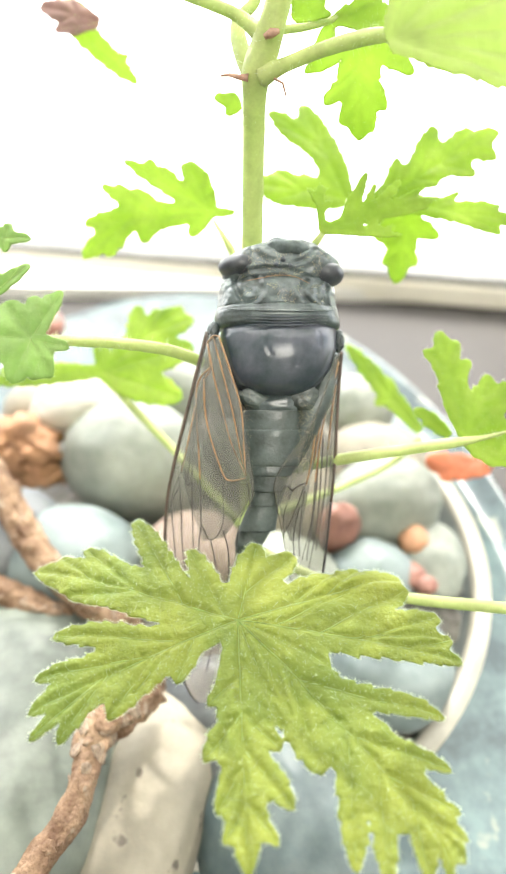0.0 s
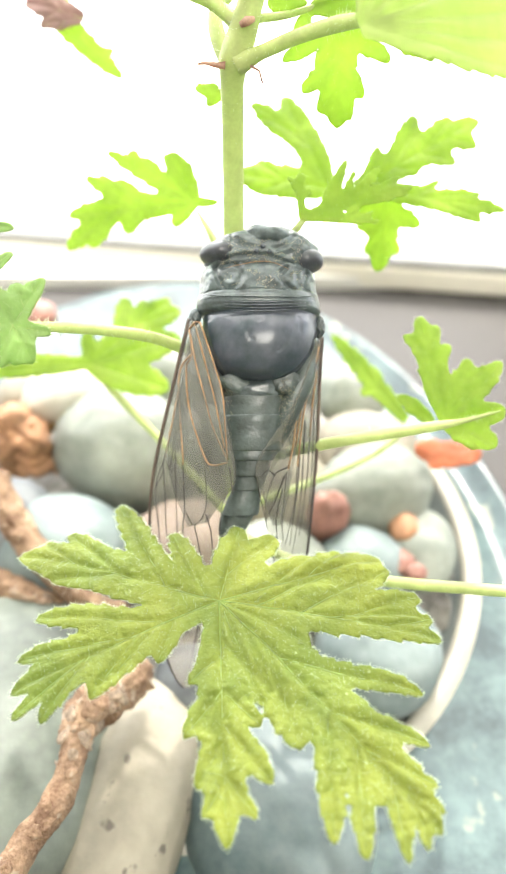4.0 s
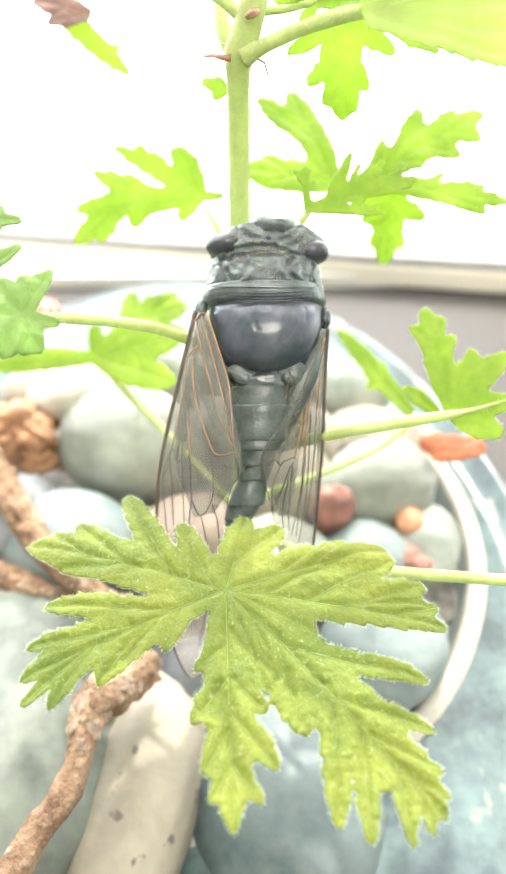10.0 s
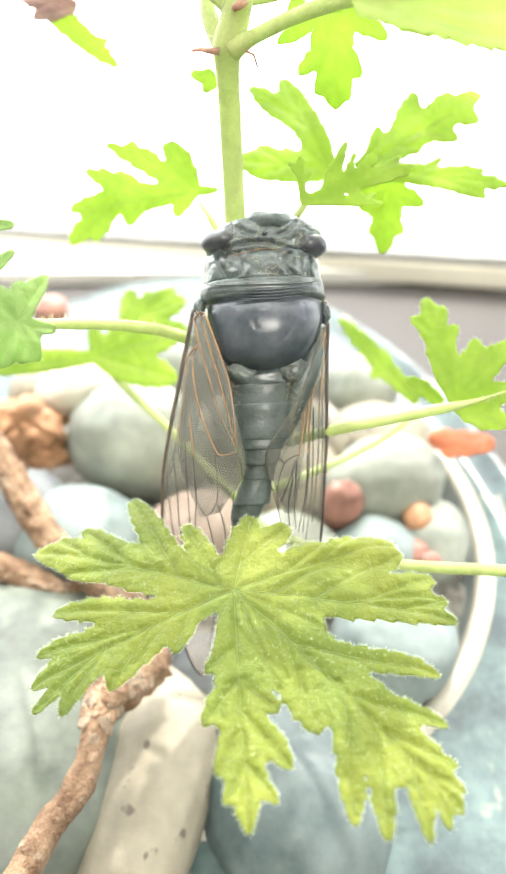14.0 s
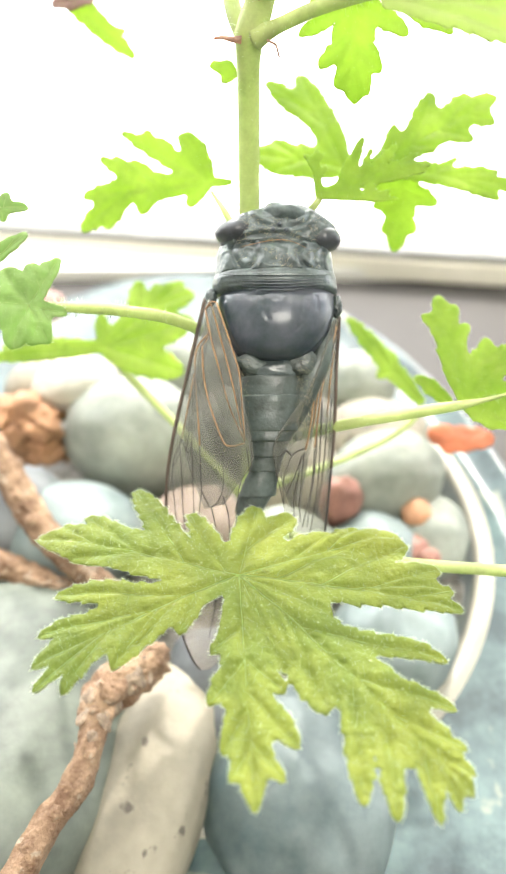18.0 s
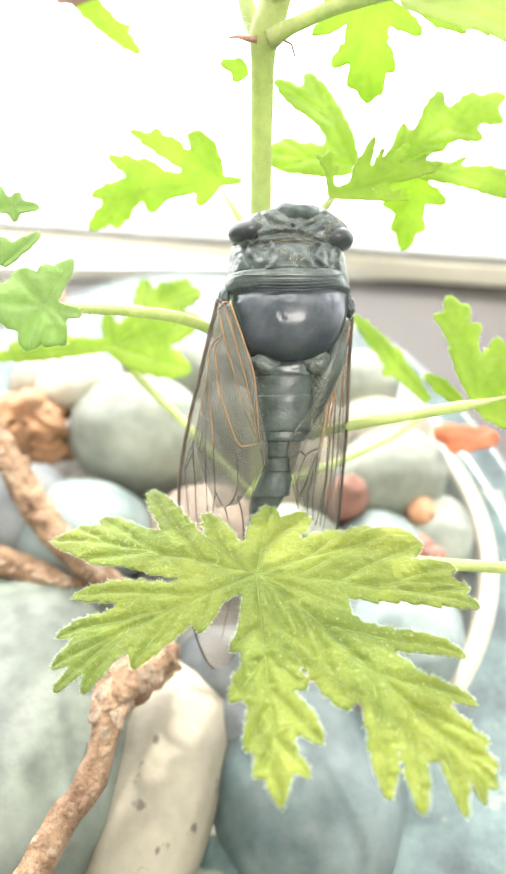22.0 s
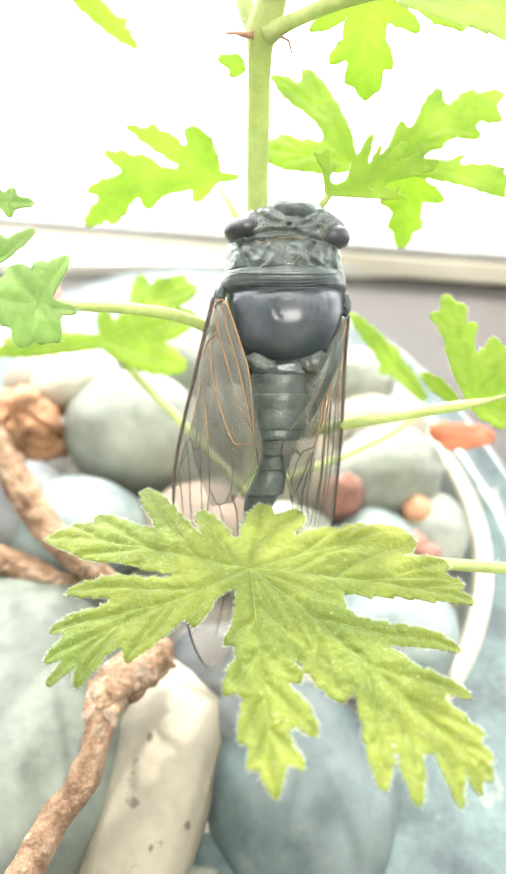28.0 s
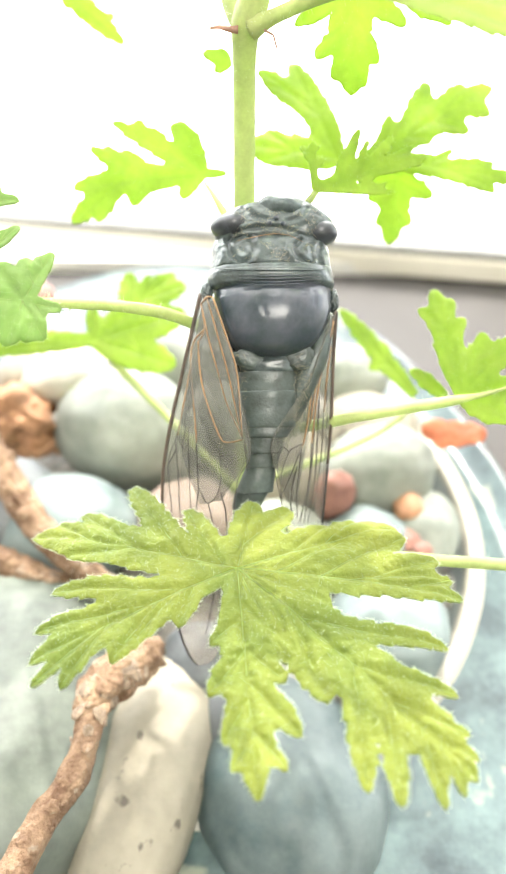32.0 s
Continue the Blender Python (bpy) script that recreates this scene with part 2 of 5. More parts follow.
M_GLAZE = material("blue_glaze", (0.038, 0.08, 0.092), 0.34, var=0.55, scale=85, bump=0.15, second=(0.085, 0.135, 0.133), coat=0.08, bscale=300, specks=(110, 0.62, (0.20, 0.22, 0.175)))
# the dish's glaze lightened, so the light inside the well is in its colour
M_WELL = material("lit_well_glaze", (0.27, 0.32, 0.32), 0.35, var=0.3, scale=85, bump=0.15, second=(0.36, 0.4, 0.38), coat=0.08, bscale=300)
M_RIM = material("cream_rim", (0.32, 0.305, 0.25), 0.4, var=0.15, scale=120, bump=0.15)
M_SOIL = material("grey_grit", (0.24, 0.225, 0.20), 0.85, var=0.5, scale=300, bump=0.8)
M_LEDGE = material("grey_ledge", (0.046, 0.042, 0.039), 0.65, var=0.12, scale=14, bump=0.15, bscale=240)
M_ALU = material("cream_aluminium", (0.80, 0.76, 0.66), 0.4, var=0.06, scale=20, bump=0.05)
M_SILL = material("white_sill", (0.74, 0.73, 0.69), 0.5, var=0.06, scale=25, bump=0.08)
M_GASKET = material("grey_gasket", (0.20, 0.20, 0.19), 0.6, var=0.15, scale=60, bump=0.1)
# near-white so that the unseen walls bounce light onto the front faces
M_WALL = material("room_wall", (0.74, 0.73, 0.70), 0.85, var=0.05, scale=6, bump=0.1, bscale=120)
M_DECK = material("pale_terrace", (0.80, 0.80, 0.78), 0.8, var=0.05, scale=5, bump=0.1, bscale=80)
M_OUT = bpy.data.materials.new("bright_outdoors")
M_OUT.use_nodes = True
M_OUT.node_tree.nodes["Principled BSDF"].inputs["Emission Strength"].default_value = 1.6
M_OUT.node_tree.nodes["Principled BSDF"].inputs["Emission Color"].default_value = (0.97, 1.0, 0.98, 1)
M_LAMP = bpy.data.materials.new("lamp_glow")
M_LAMP.use_nodes = True
M_LAMP.node_tree.nodes["Principled BSDF"].inputs["Emission Strength"].default_value = 6.0
M_LAMP.node_tree.nodes["Principled BSDF"].inputs["Emission Color"].default_value = (1, 0.97, 0.92, 1)


# ---- helpers ----
def finish(bm, name, mats, smooth=True):
    me = bpy.data.meshes.new(name)
    bm.to_mesh(me)
    bm.free()
    for m in (mats if isinstance(mats, (list, tuple)) else [mats]):
        me.materials.append(m)
    if smooth:
        me.shade_smooth()
    return me


def part(name, bm, mat, parent, label="", m=None, smooth=True):
    """One mesh object under a thing or a part."""
    ob = new(name, finish(bm, name, mat, smooth))
    ob.parent = parent
    if m is not None:
        ob.matrix_basis = m
    return tagged(ob, label)


def thing(name, m, label, category, group=""):
    ob = new(name)
    ob.empty_display_size = 0.01
    ob.matrix_basis = m
    return tagged(ob, label, category, group)


def solid(name, bm, mat, label, category="", group="", kind="", m=None, smooth=True):
    ob = new(name, finish(bm, name, mat, smooth))
    if m is not None:
        ob.matrix_basis = m
    return tagged(ob, label, category, group, kind)


def V(p):
    return Vector(p) * 0.001


def box(x0, y0, z0, x1, y1, z1, bevel=0.0, bm=None):
    bm = bm or bmesh.new()
    r = bmesh.ops.create_cube(bm, size=1)
    for v in r["verts"]:
        v.co = Vector(((x0 + x1) / 2 + v.co.x * (x1 - x0), (y0 + y1) / 2 + v.co.y * (y1 - y0), (z0 + z1) / 2 + v.co.z * (z1 - z0)))
    if bevel:
        bmesh.ops.bevel(bm, geom=list({e for v in r["verts"] for e in v.link_edges}), offset=bevel, segments=2, affect="EDGES", profile=0.5)
    return bm


def spline(pts, k=6):
    """Catmull-Rom through points (lists of equal length)."""
    a = np.array(pts, float)
    a = np.vstack([2 * a[0] - a[1], a, 2 * a[-1] - a[-2]])
    out = []
    for i in range(1, len(a) - 2):
        for j in range(k):
            t = j / k
            out.append(0.5 * (2 * a[i] + (a[i + 1] - a[i - 1]) * t + (2 * a[i - 1] - 5 * a[i] + 4 * a[i + 1] - a[i + 2]) * t * t + (3 * a[i] - a[i - 1] - 3 * a[i + 1] + a[i + 2]) * t ** 3))
    out.append(a[-2])
    return np.array(out)


def tube(path, seg=8, bm=None, rough=0.0, seed=0.0, fibre=0.0):
    """A round stalk through rows of (x, y, z, radius) in mm."""
    bm = bm or bmesh.new()
    path = np.asarray(path, float)
    rings, n = [], len(path)
    up = Vector((0.31, 0.52, 0.8))
    for i in range(n):
        p = Vector(path[i, :3])
        d = Vector(path[min(i + 1, n - 1), :3]) - Vector(path[max(i - 1, 0), :3])
        d.normalize()
        a = d.cross(up).normalized()
        b = d.cross(a)
        ring = []
        for j in range(seg):
            q = 2 * math.pi * j / seg
            r = path[i, 3]
            c = p + (a * math.cos(q) + b * math.sin(q)) * r
            if rough:
                c += (a * math.cos(q) + b * math.sin(q)) * rough * r * noise.noise(c * 0.55 + Vector((seed, seed, 0)))
            if fibre:
                c += (a * math.cos(q) + b * math.sin(q)) * fibre * r * noise.noise(Vector((math.cos(q) * 3.2, math.sin(q) * 3.2, i * 0.05 + seed)))
            ring.append(bm.verts.new(c * 0.001))
        rings.append(ring)
    for i in range(n - 1):
        for j in range(seg):
            bm.faces.new((rings[i][j], rings[i][(j + 1) % seg], rings[i + 1][(j + 1) % seg], rings[i + 1][j]))
    bm.faces.new(rings[0][::-1])
    bm.faces.new(rings[-1])
    return bm


def hair(bm, p, d, length, r=0.035):
    """One fine bristle in mm."""
    d = Vector(d).normalized()
    a = d.orthogonal().normalized() * r
    b = d.cross(a)
    p = Vector(p)
    base = [bm.verts.new((p + a * math.cos(q) + b * math.sin(q)) * 0.001) for q in (0, 2.09, 4.19)]
    tip = bm.verts.new((p + d * length) * 0.001)
    for i in range(3):
        bm.faces.new((base[i], base[(i + 1) % 3], tip))


def blob(radii, subdiv=4, amp=0.08, freq=1.6, seed=0.0, power=1.0):
    """A worn, rounded lump; radii in mm."""
    bm = bmesh.new()
    bmesh.ops.create_icosphere(bm, subdivisions=subdiv, radius=1)
    off = Vector((seed * 3.1, seed * 1.7, seed * 0.9))
    for v in bm.verts:
        c = v.co.normalized()
        k = 1 + amp * noise.noise(c * freq + off) + amp * 0.35 * noise.noise(c * freq * 2.7 + off)
        c = Vector([math.copysign(abs(q) ** power, q) for q in c]) * k
        v.co = Vector((c.x * radii[0], c.y * radii[1], c.z * radii[2])) * 0.001
    return bm


# ---- leaves ----
def plain_lobe(ang, ln, n=2, w=0.13):
    """A lobe with n even fingers a side."""
    fingers = []
    for k in range(n):
        t = 0.36 + 0.4 * k / max(1, n - 1)
        for side in (-1, 1):
            fingers.append((t + side * 0.03, side * (50 - 14 * t), ln * 0.32 * (1.12 - 0.75 * t) * (1.0 + 0.18 * math.sin(ang + 5 * k + 2 * side)), ln * w * 0.6))
    return (ang, ln, ln * w, fingers)


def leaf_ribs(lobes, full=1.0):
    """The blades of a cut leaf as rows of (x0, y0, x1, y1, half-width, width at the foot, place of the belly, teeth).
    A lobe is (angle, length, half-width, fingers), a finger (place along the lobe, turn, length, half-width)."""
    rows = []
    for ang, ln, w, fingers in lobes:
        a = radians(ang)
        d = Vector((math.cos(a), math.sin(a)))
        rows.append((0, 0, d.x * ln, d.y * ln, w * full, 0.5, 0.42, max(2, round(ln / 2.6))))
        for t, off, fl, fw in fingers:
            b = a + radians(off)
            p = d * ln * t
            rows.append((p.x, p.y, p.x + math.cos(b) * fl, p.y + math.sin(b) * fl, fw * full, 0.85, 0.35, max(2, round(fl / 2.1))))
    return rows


def leaf_parts(lobes, rnd, droop=0.1, fold=0.05, hairs=0, crinkle=0.3, cell=0.45, blend=0.7, full=1.0, vein=1.0, pleat=0.0):
    """A deeply cut leaf in its own plane (mm): the rounded union of its toothed blades, with sunk veins, puckers and a rolled edge.
    Gives the blade, the veins and the bristles."""
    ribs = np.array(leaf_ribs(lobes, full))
    size = max(l[1] for l in lobes)
    lo, hi = ribs[:, [2, 3]].min(0) - 4.0, ribs[:, [2, 3]].max(0) + 4.0
    lo, hi = np.minimum(lo, -4.0), np.maximum(hi, 4.0)
    nx, ny = int((hi[0] - lo[0]) / cell) + 2, int((hi[1] - lo[1]) / cell) + 2
    gx, gy = np.meshgrid(lo[0] + np.arange(nx) * cell, lo[1] + np.arange(ny) * cell, indexing="ij")
    dist = near = None
    for x0, y0, x1, y1, w, foot, belly, teeth in ribs:
        ln = math.hypot(x1 - x0, y1 - y0)
        ux, uy = (x1 - x0) / ln, (y1 - y0) / ln
        along, side = (gx - x0) * ux + (gy - y0) * uy, np.abs((gx - x0) * uy - (gy - y0) * ux)
        t = np.clip(along / ln, 0, 1)
        h = np.where(t < belly, foot + (1 - foot) * np.sin(np.minimum(t / belly, 1) * math.pi / 2), (1 - np.clip((t - belly) / (1 - belly), 0, 1) ** 2.6) ** 0.6)
        saw = (t * teeth) % 1.0
        h = w * h + min(0.42, 0.22 * w) * (saw ** 1.6 - 0.45) * np.clip((t - 0.2) * 6, 0, 1) * np.clip((1 - t) * 8, 0, 1)
        off = np.maximum(np.maximum(-along, along - ln), 0)
        e = np.where(off > 0, np.hypot(off, np.maximum(side - h, 0)), (side - h) * 0.85)
        c = np.hypot(off, side)
        if dist is None:
            dist, near = e, c
        else:
            q = np.maximum(blend - np.abs(dist - e), 0) / blend
            dist = np.minimum(dist, e) - q * q * blend * 0.25
            near = np.minimum(near, c)
    for i in range(nx):
        for j in range(ny):
            if abs(dist[i, j]) < 0.8:
                dist[i, j] += 0.16 * noise.noise(Vector((gx[i, j] * 0.8, gy[i, j] * 0.9, size * 3))) + 0.10 * noise.noise(Vector((gx[i, j] * 2.1, gy[i, j] * 2.1, size)))
    slope = np.gradient(dist)
    blade, veins, fuzz = bmesh.new(), bmesh.new(), bmesh.new()
    cache, rim = {}, []

    def height(x, y, d, c):
        r = math.hypot(x, y) / size
        z = -droop * size * r * r + fold * min(c, 4.0) * min(1.0, r * 4)
        z += vein * (-0.30 * math.exp(-(c / 0.4) ** 2) + 0.22 * min(1.0, c / 1.2))
        z += crinkle * (noise.noise(Vector((x * 0.2, y * 0.2, size))) + 0.3 * noise.noise(Vector((x * 0.62, y * 0.62, size + 5))) + 0.16 * noise.noise(Vector((x * 1.5, y * 1.5, size + 9))))
        if pleat:
            z += pleat * math.sin(y * 1.35) * min(1.0, max(0.0, (x - 3) / 6)) * min(1.0, max(0.0, (y + 1) / 3))
        return z - 0.35 * math.exp(min(0.0, d) / 0.5)

    def vert(key, x, y, d, c):
        if key not in cache:
            cache[key] = blade.verts.new((x * 0.001, y * 0.001, height(x, y, d, c) * 0.001))
        return cache[key]

    inside = dist < 0
    for i in range(nx - 1):
        for j in range(ny - 1):
            if not (inside[i, j] or inside[i + 1, j] or inside[i + 1, j + 1] or inside[i, j + 1]):
                continue
            ring = ((i, j), (i + 1, j), (i + 1, j + 1), (i, j + 1))
            poly = []
            for k in range(4):
                a, b = ring[k], ring[(k + 1) % 4]
                if inside[a]:
                    poly.append(vert(a, gx[a], gy[a], dist[a], near[a]))
                if inside[a] != inside[b]:
                    f = dist[a] / (dist[a] - dist[b])
                    x, y, c = gx[a] + (gx[b] - gx[a]) * f, gy[a] + (gy[b] - gy[a]) * f, near[a] + (near[b] - near[a]) * f
                    v = vert((min(a, b), max(a, b)), x, y, 0.0, c)
                    poly.append(v)
                    rim.append((v, slope[0][a], slope[1][a]))
            if len(poly) > 2:
                blade.faces.new(poly)
    for x0, y0, x1, y1, *_ in ribs:
        pts = []
        ln = math.hypot(x1 - x0, y1 - y0)
        for q in np.linspace(0, 0.93, max(4, int(ln / 1.5))):
            x, y = x0 + (x1 - x0) * q, y0 + (y1 - y0) * q
            pts.append((x, y, height(x, y, -2.0, 0.0) - 0.02, vein * (0.04 + 0.003 * ln) * (1 - 0.75 * q)))
        tube(pts, 5, veins)
    for k in range(hairs):
        v, sx, sy = rim[rnd.randrange(len(rim))]
        hair(fuzz, v.co * 1000, Vector((sx, sy, 0)).normalized() + Vector((rnd.uniform(-.6, .6), rnd.uniform(-.6, .6), rnd.uniform(-.3, .7))), rnd.uniform(0.15, 0.55), 0.016)
    if hairs:
        blade.verts.ensure_lookup_table()
        for k in range(int(hairs * 0.55)):
            p = blade.verts[rnd.randrange(len(blade.verts))].co * 1000
            hair(fuzz, p, Vector((rnd.uniform(-1, 1), rnd.uniform(-1, 1), 0.7)), rnd.uniform(0.15, 0.45), 0.014)
    return blade, veins, fuzz


def add_leaf(parent, origin, lobes, seed, mat, tilt=(0, 0, 0), label="", droop=0.1, fold=0.05, hairs=0, name="leaf", crinkle=0.3, cell=0.34, full=1.0):
    """A leaf whose plane faces the slanted axes's near side, then tilted."""
    rnd = random.Random(seed)
    blade, veins, fuzz = leaf_parts(lobes, rnd, droop, fold, hairs, crinkle, cell, 0.7, full * 0.92, 1.0 if mat is not M_LEAF_BACK else 0.6)
    mm = Matrix.Translation(V(origin) - V(ROOT)) @ pose(0, 0, 0, 90, 0, 0) @ pose(0, 0, 0, *tilt)
    ob = part(name, blade, mat, parent, label, mm)
    so = ob.modifiers.new("thickness", "SOLIDIFY")
    so.thickness, so.offset = 0.00022, -1
    if mat in (M_LEAF_BACK, M_LEAF_PALE):
        veins.free()
    else:
        part("venation", veins, M_VEIN, ob, "pale fine veins")
    if hairs:
        part("leaf_down", fuzz, M_HAIR, ob, "fine white bristles")
    else:
        fuzz.free()
    return ob


def stalk(parent, name, pts, mat, seg=10, hairs=0, seed=1, label="", origin=ROOT, rough=0.06):
    """A stalk in the slanted axes, through rows of ((x, y, z), radius)."""
    path = spline([(*(Vector(p) - Vector(origin)), r) for p, r in pts], 7)
    ob = part(name, tube(path, seg, rough=rough, seed=seed), mat, parent, label)
    if hairs:
        rnd, bm = random.Random(seed), bmesh.new()
        for k in range(hairs):
            i = rnd.randrange(len(path) - 1)
            a, b = Vector(path[i, :3]), Vector(path[i + 1, :3])
            d = (b - a).normalized()
            n = Vector((rnd.gauss(0, 1), rnd.gauss(0, 1), rnd.gauss(0, 1)))
            n = (n - d * n.dot(d)).normalized()
            hair(bm, a.lerp(b, rnd.random()) + n * path[i, 3] * 0.95, n, rnd.uniform(0.35, 1.1), 0.026)
        part("stalk_down", bm, M_HAIR, ob, "fine white bristles")
    return ob


# ---- the large structure ----
solid("floor", box(-1.6, -2.6, -0.06, 1.6, 0.285, 0), M_LEDGE, "smooth grey stone floor of the room", kind="structure", smooth=False)
RAIL = pose(0, 0.255, 0, 0, 0, -8.7)
frame_ob = tagged(new("window_1"), "sliding window with a cream metal bottom rail", kind="structure")
frame_ob.matrix_basis = RAIL
solid("sill", box(-1.75, 0.001, -0.06, 1.75, 0.034, 0.0055, 0.0008), M_SILL, "white painted sill step below the window", kind="structure", m=pose(0, 0.248, 0, 0, 0, -1.0), smooth=False)
part("bottom_rail", box(-1.6, 0, 0.001, 1.6, 0.030, 0.0100, 0.0010), M_ALU, frame_ob, "cream painted aluminium rail", smooth=False)
part("gasket", box(-1.6, 0.001, 0.0101, 1.6, 0.012, 0.0132, 0.0006), M_GASKET, frame_ob, "dark rubber gasket", smooth=False)
# unseen upright, added right of the view to keep sun off the floor
part("added_upright", box(0.115, -0.004, 0.0133, 0.20, 0.036, 1.45, 0.002), M_ALU, frame_ob, "unseen cream upright added to shade the floor", smooth=False)
part("side_post", box(-1.0, -0.004, 0.0102, -0.955, 0.026, 1.45, 0.002), M_ALU, frame_ob, smooth=False)
part("side_post", box(1.0, -0.004, 0.0102, 1.045, 0.026, 1.45, 0.002), M_ALU, frame_ob, smooth=False)
part("top_rail", box(-1.0, -0.004, 1.452, 1.045, 0.026, 1.50, 0.002), M_ALU, frame_ob, smooth=False)
WALLM = pose(0, 0.255, 0, 0, 0, -8.7)
# unseen walls and ceiling, added round the dish as bright bounce surfaces
for nm, b in (("wall_north_west", (-1.75, -0.02, 0, -1.002, 0.10, 2.4)), ("wall_north_east", (1.047, -0.02, 0, 1.75, 0.10, 2.4)), ("wall_north_top", (-1.0, -0.02, 1.502, 1.045, 0.10, 2.4))):
    solid(nm, box(*b), M_WALL, "unseen white wall beside the window", kind="structure", m=WALLM, smooth=False)
solid("wall_west", box(-1.72, -2.6, 0, -1.6, 0.45, 2.4), M_WALL, "unseen side wall, white to bounce light", kind="structure", smooth=False)
solid("wall_east", box(1.6, -2.6, 0, 1.72, 0.2, 2.4), M_WALL, "unseen side wall, white to bounce light", kind="structure", smooth=False)
solid("wall_south", box(-1.72, -2.72, 0, 1.72, -2.6, 2.4), M_WALL, "unseen back wall, white to bounce light", kind="structure", smooth=False)
solid("ceiling", box(-1.8, -2.75, 2.4, 1.8, 0.6, 2.5), M_WALL, "unseen ceiling, white to bounce light", kind="structure", smooth=False)
solid("terrace", box(-6, 0.42, -1.9, 6, 1.0, -1.7), M_DECK, "pale terrace outside the window", kind="structure", smooth=False)
solid("backdrop", box(-6, 1.0, -2.0, 6, 1.02, 0.40), M_OUT, "overexposed white daylight outside the window", kind="structure", smooth=False)

# ---- the dish ----
def dish():
    """A glazed dish: round well, cream lip, and a broad oval flange."""
    ob = thing("planting_dish", pose(0, 0, 0), "blue-green glazed ceramic dish with a cream inner lip on the floor", "planter")
    n = 128

    def loft(rows, mat, name, label=""):
        bm, rings = bmesh.new(), []
        for cx, cy, rx, ry, z in rows:
            rings.append([bm.verts.new((cx / 1000 + rx / 1000 * math.cos(2 * math.pi * i / n), cy / 1000 + ry / 1000 * math.sin(2 * math.pi * i / n), z / 1000)) for i in range(n)])
        for a, b in zip(rings, rings[1:]):
            for i in range(n):
                bm.faces.new((a[i], a[(i + 1) % n], b[(i + 1) % n], b[i]))
        bmesh.ops.recalc_face_normals(bm, faces=bm.faces)
        return part(name, bm, mat, ob, label)

    IC, OC = (-14.5, 106.7), (-21.8, 74.3)
    rows = []
    for r, z in ((64.3, 19.0), (63.8, 17), (63, 13.5), (60, 9), (55, 6), (44, 4.5), (22, 4), (0.5, 4)):
        rows.append((*IC, r, r, z))
    loft(rows, M_WELL, "well", "blue-green glazed inside of the well, lightened as if lit")
    loft([(*IC, r, r, z) for r, z in ((64.3, 19.0), (64.5, 20.0), (65.4, 20.8), (67.2, 20.7), (68.6, 19.8))], M_RIM, "lip", "cream unglazed inner lip")
    rows = [(*IC, 68.6, 68.6, 19.8)]
    for k in (0.25, 0.5, 0.75, 0.95):
        rows.append((IC[0] + (OC[0] - IC[0]) * k, IC[1] + (OC[1] - IC[1]) * k, 68.6 + (87.4 - 68.6) * k, 68.6 + (140.3 - 68.6) * k, 19.8 - 1.2 * math.sin(math.pi * k) + 3 * k * k))
    rows += [(*OC, 88 + a, 141 + a, z) for a, z in ((0, 23.0), (0.9, 22.2), (0.7, 20.6), (-2, 17), (-10, 7), (-16, 1), (-18, 0))]
    loft(rows, M_GLAZE, "flange", "broad blue-green glazed rim with pale runs")
    loft([(*OC, 70, 123, 0), (*OC, 35, 60, 0.3), (*OC, 0.5, 0.5, 0.4)], M_RIM, "foot")
    return ob


dish()
bm = blob((61, 61, 11), 5, 0.2, 9, 3)
solid("grit", bm, M_SOIL, "grey grit filling the dish under the stones", "grit", kind="stuff", m=pose(-0.0145, 0.1067, 0.0125))


def stone(c, radii, rz=0, rx=0, ry=0, kind="grey", seed=1, label="", name="stone", amp=0.09, freq=1.2, power=1.0):
    """A water-worn stone: centre and half-sizes in mm."""
    ob = solid(name, blob(radii, 5 if max(radii) > 9 else 4, amp, freq, seed, power), M_STONE[kind], label, "stone" if name == "stone" else "pebble", "stones in the dish",
               m=Matrix.Translation(V(c)) @ pose(0, 0, 0, rx, ry, rz))
    return ob


stone((-17.6, 44.7, 23.3), (9.6, 24.3, 9.4), rz=-15, rx=4, kind="white", seed=6, label="long white speckled stone beside the twig", amp=0.05, freq=1.5, power=0.86)
stone((-44.4, 56.0, 21.5), (21, 31, 18.5), rz=10, kind="grey", seed=5, label="large flat green-grey stone", power=0.85)
stone((6.6, 45.5, 18.0), (16.5, 19.5, 14.5), rz=10, rx=5, kind="blue", seed=7, label="large smooth blue-grey stone", power=1.0)
stone((26.4, 71.2, 25.8), (12.5, 12, 9), rz=20, kind="pale", seed=9, label="pale whitish stone at the lip of the dish")
# two dark stones whose colour gives the shade of the gaps
stone((-7.6, 65.1, 26.6), (9, 8, 8), kind="dark", seed=11, label="dark stone put in for the shade of a deep gap")
stone((-3.4, 57.6, 22.6), (9, 9, 8), kind="dark", seed=12, label="dark stone put in for the shade between larger ones")
stone((-39.0, 93.7, 30.4), (16, 13, 11.5), rz=-8, kind="pale", seed=13, label="rounded pale blue stone beside the twig")
stone((-52.5, 97.5, 34.2), (12, 12, 9), kind="dark", seed=14, label="dark blue-grey rounded stone")
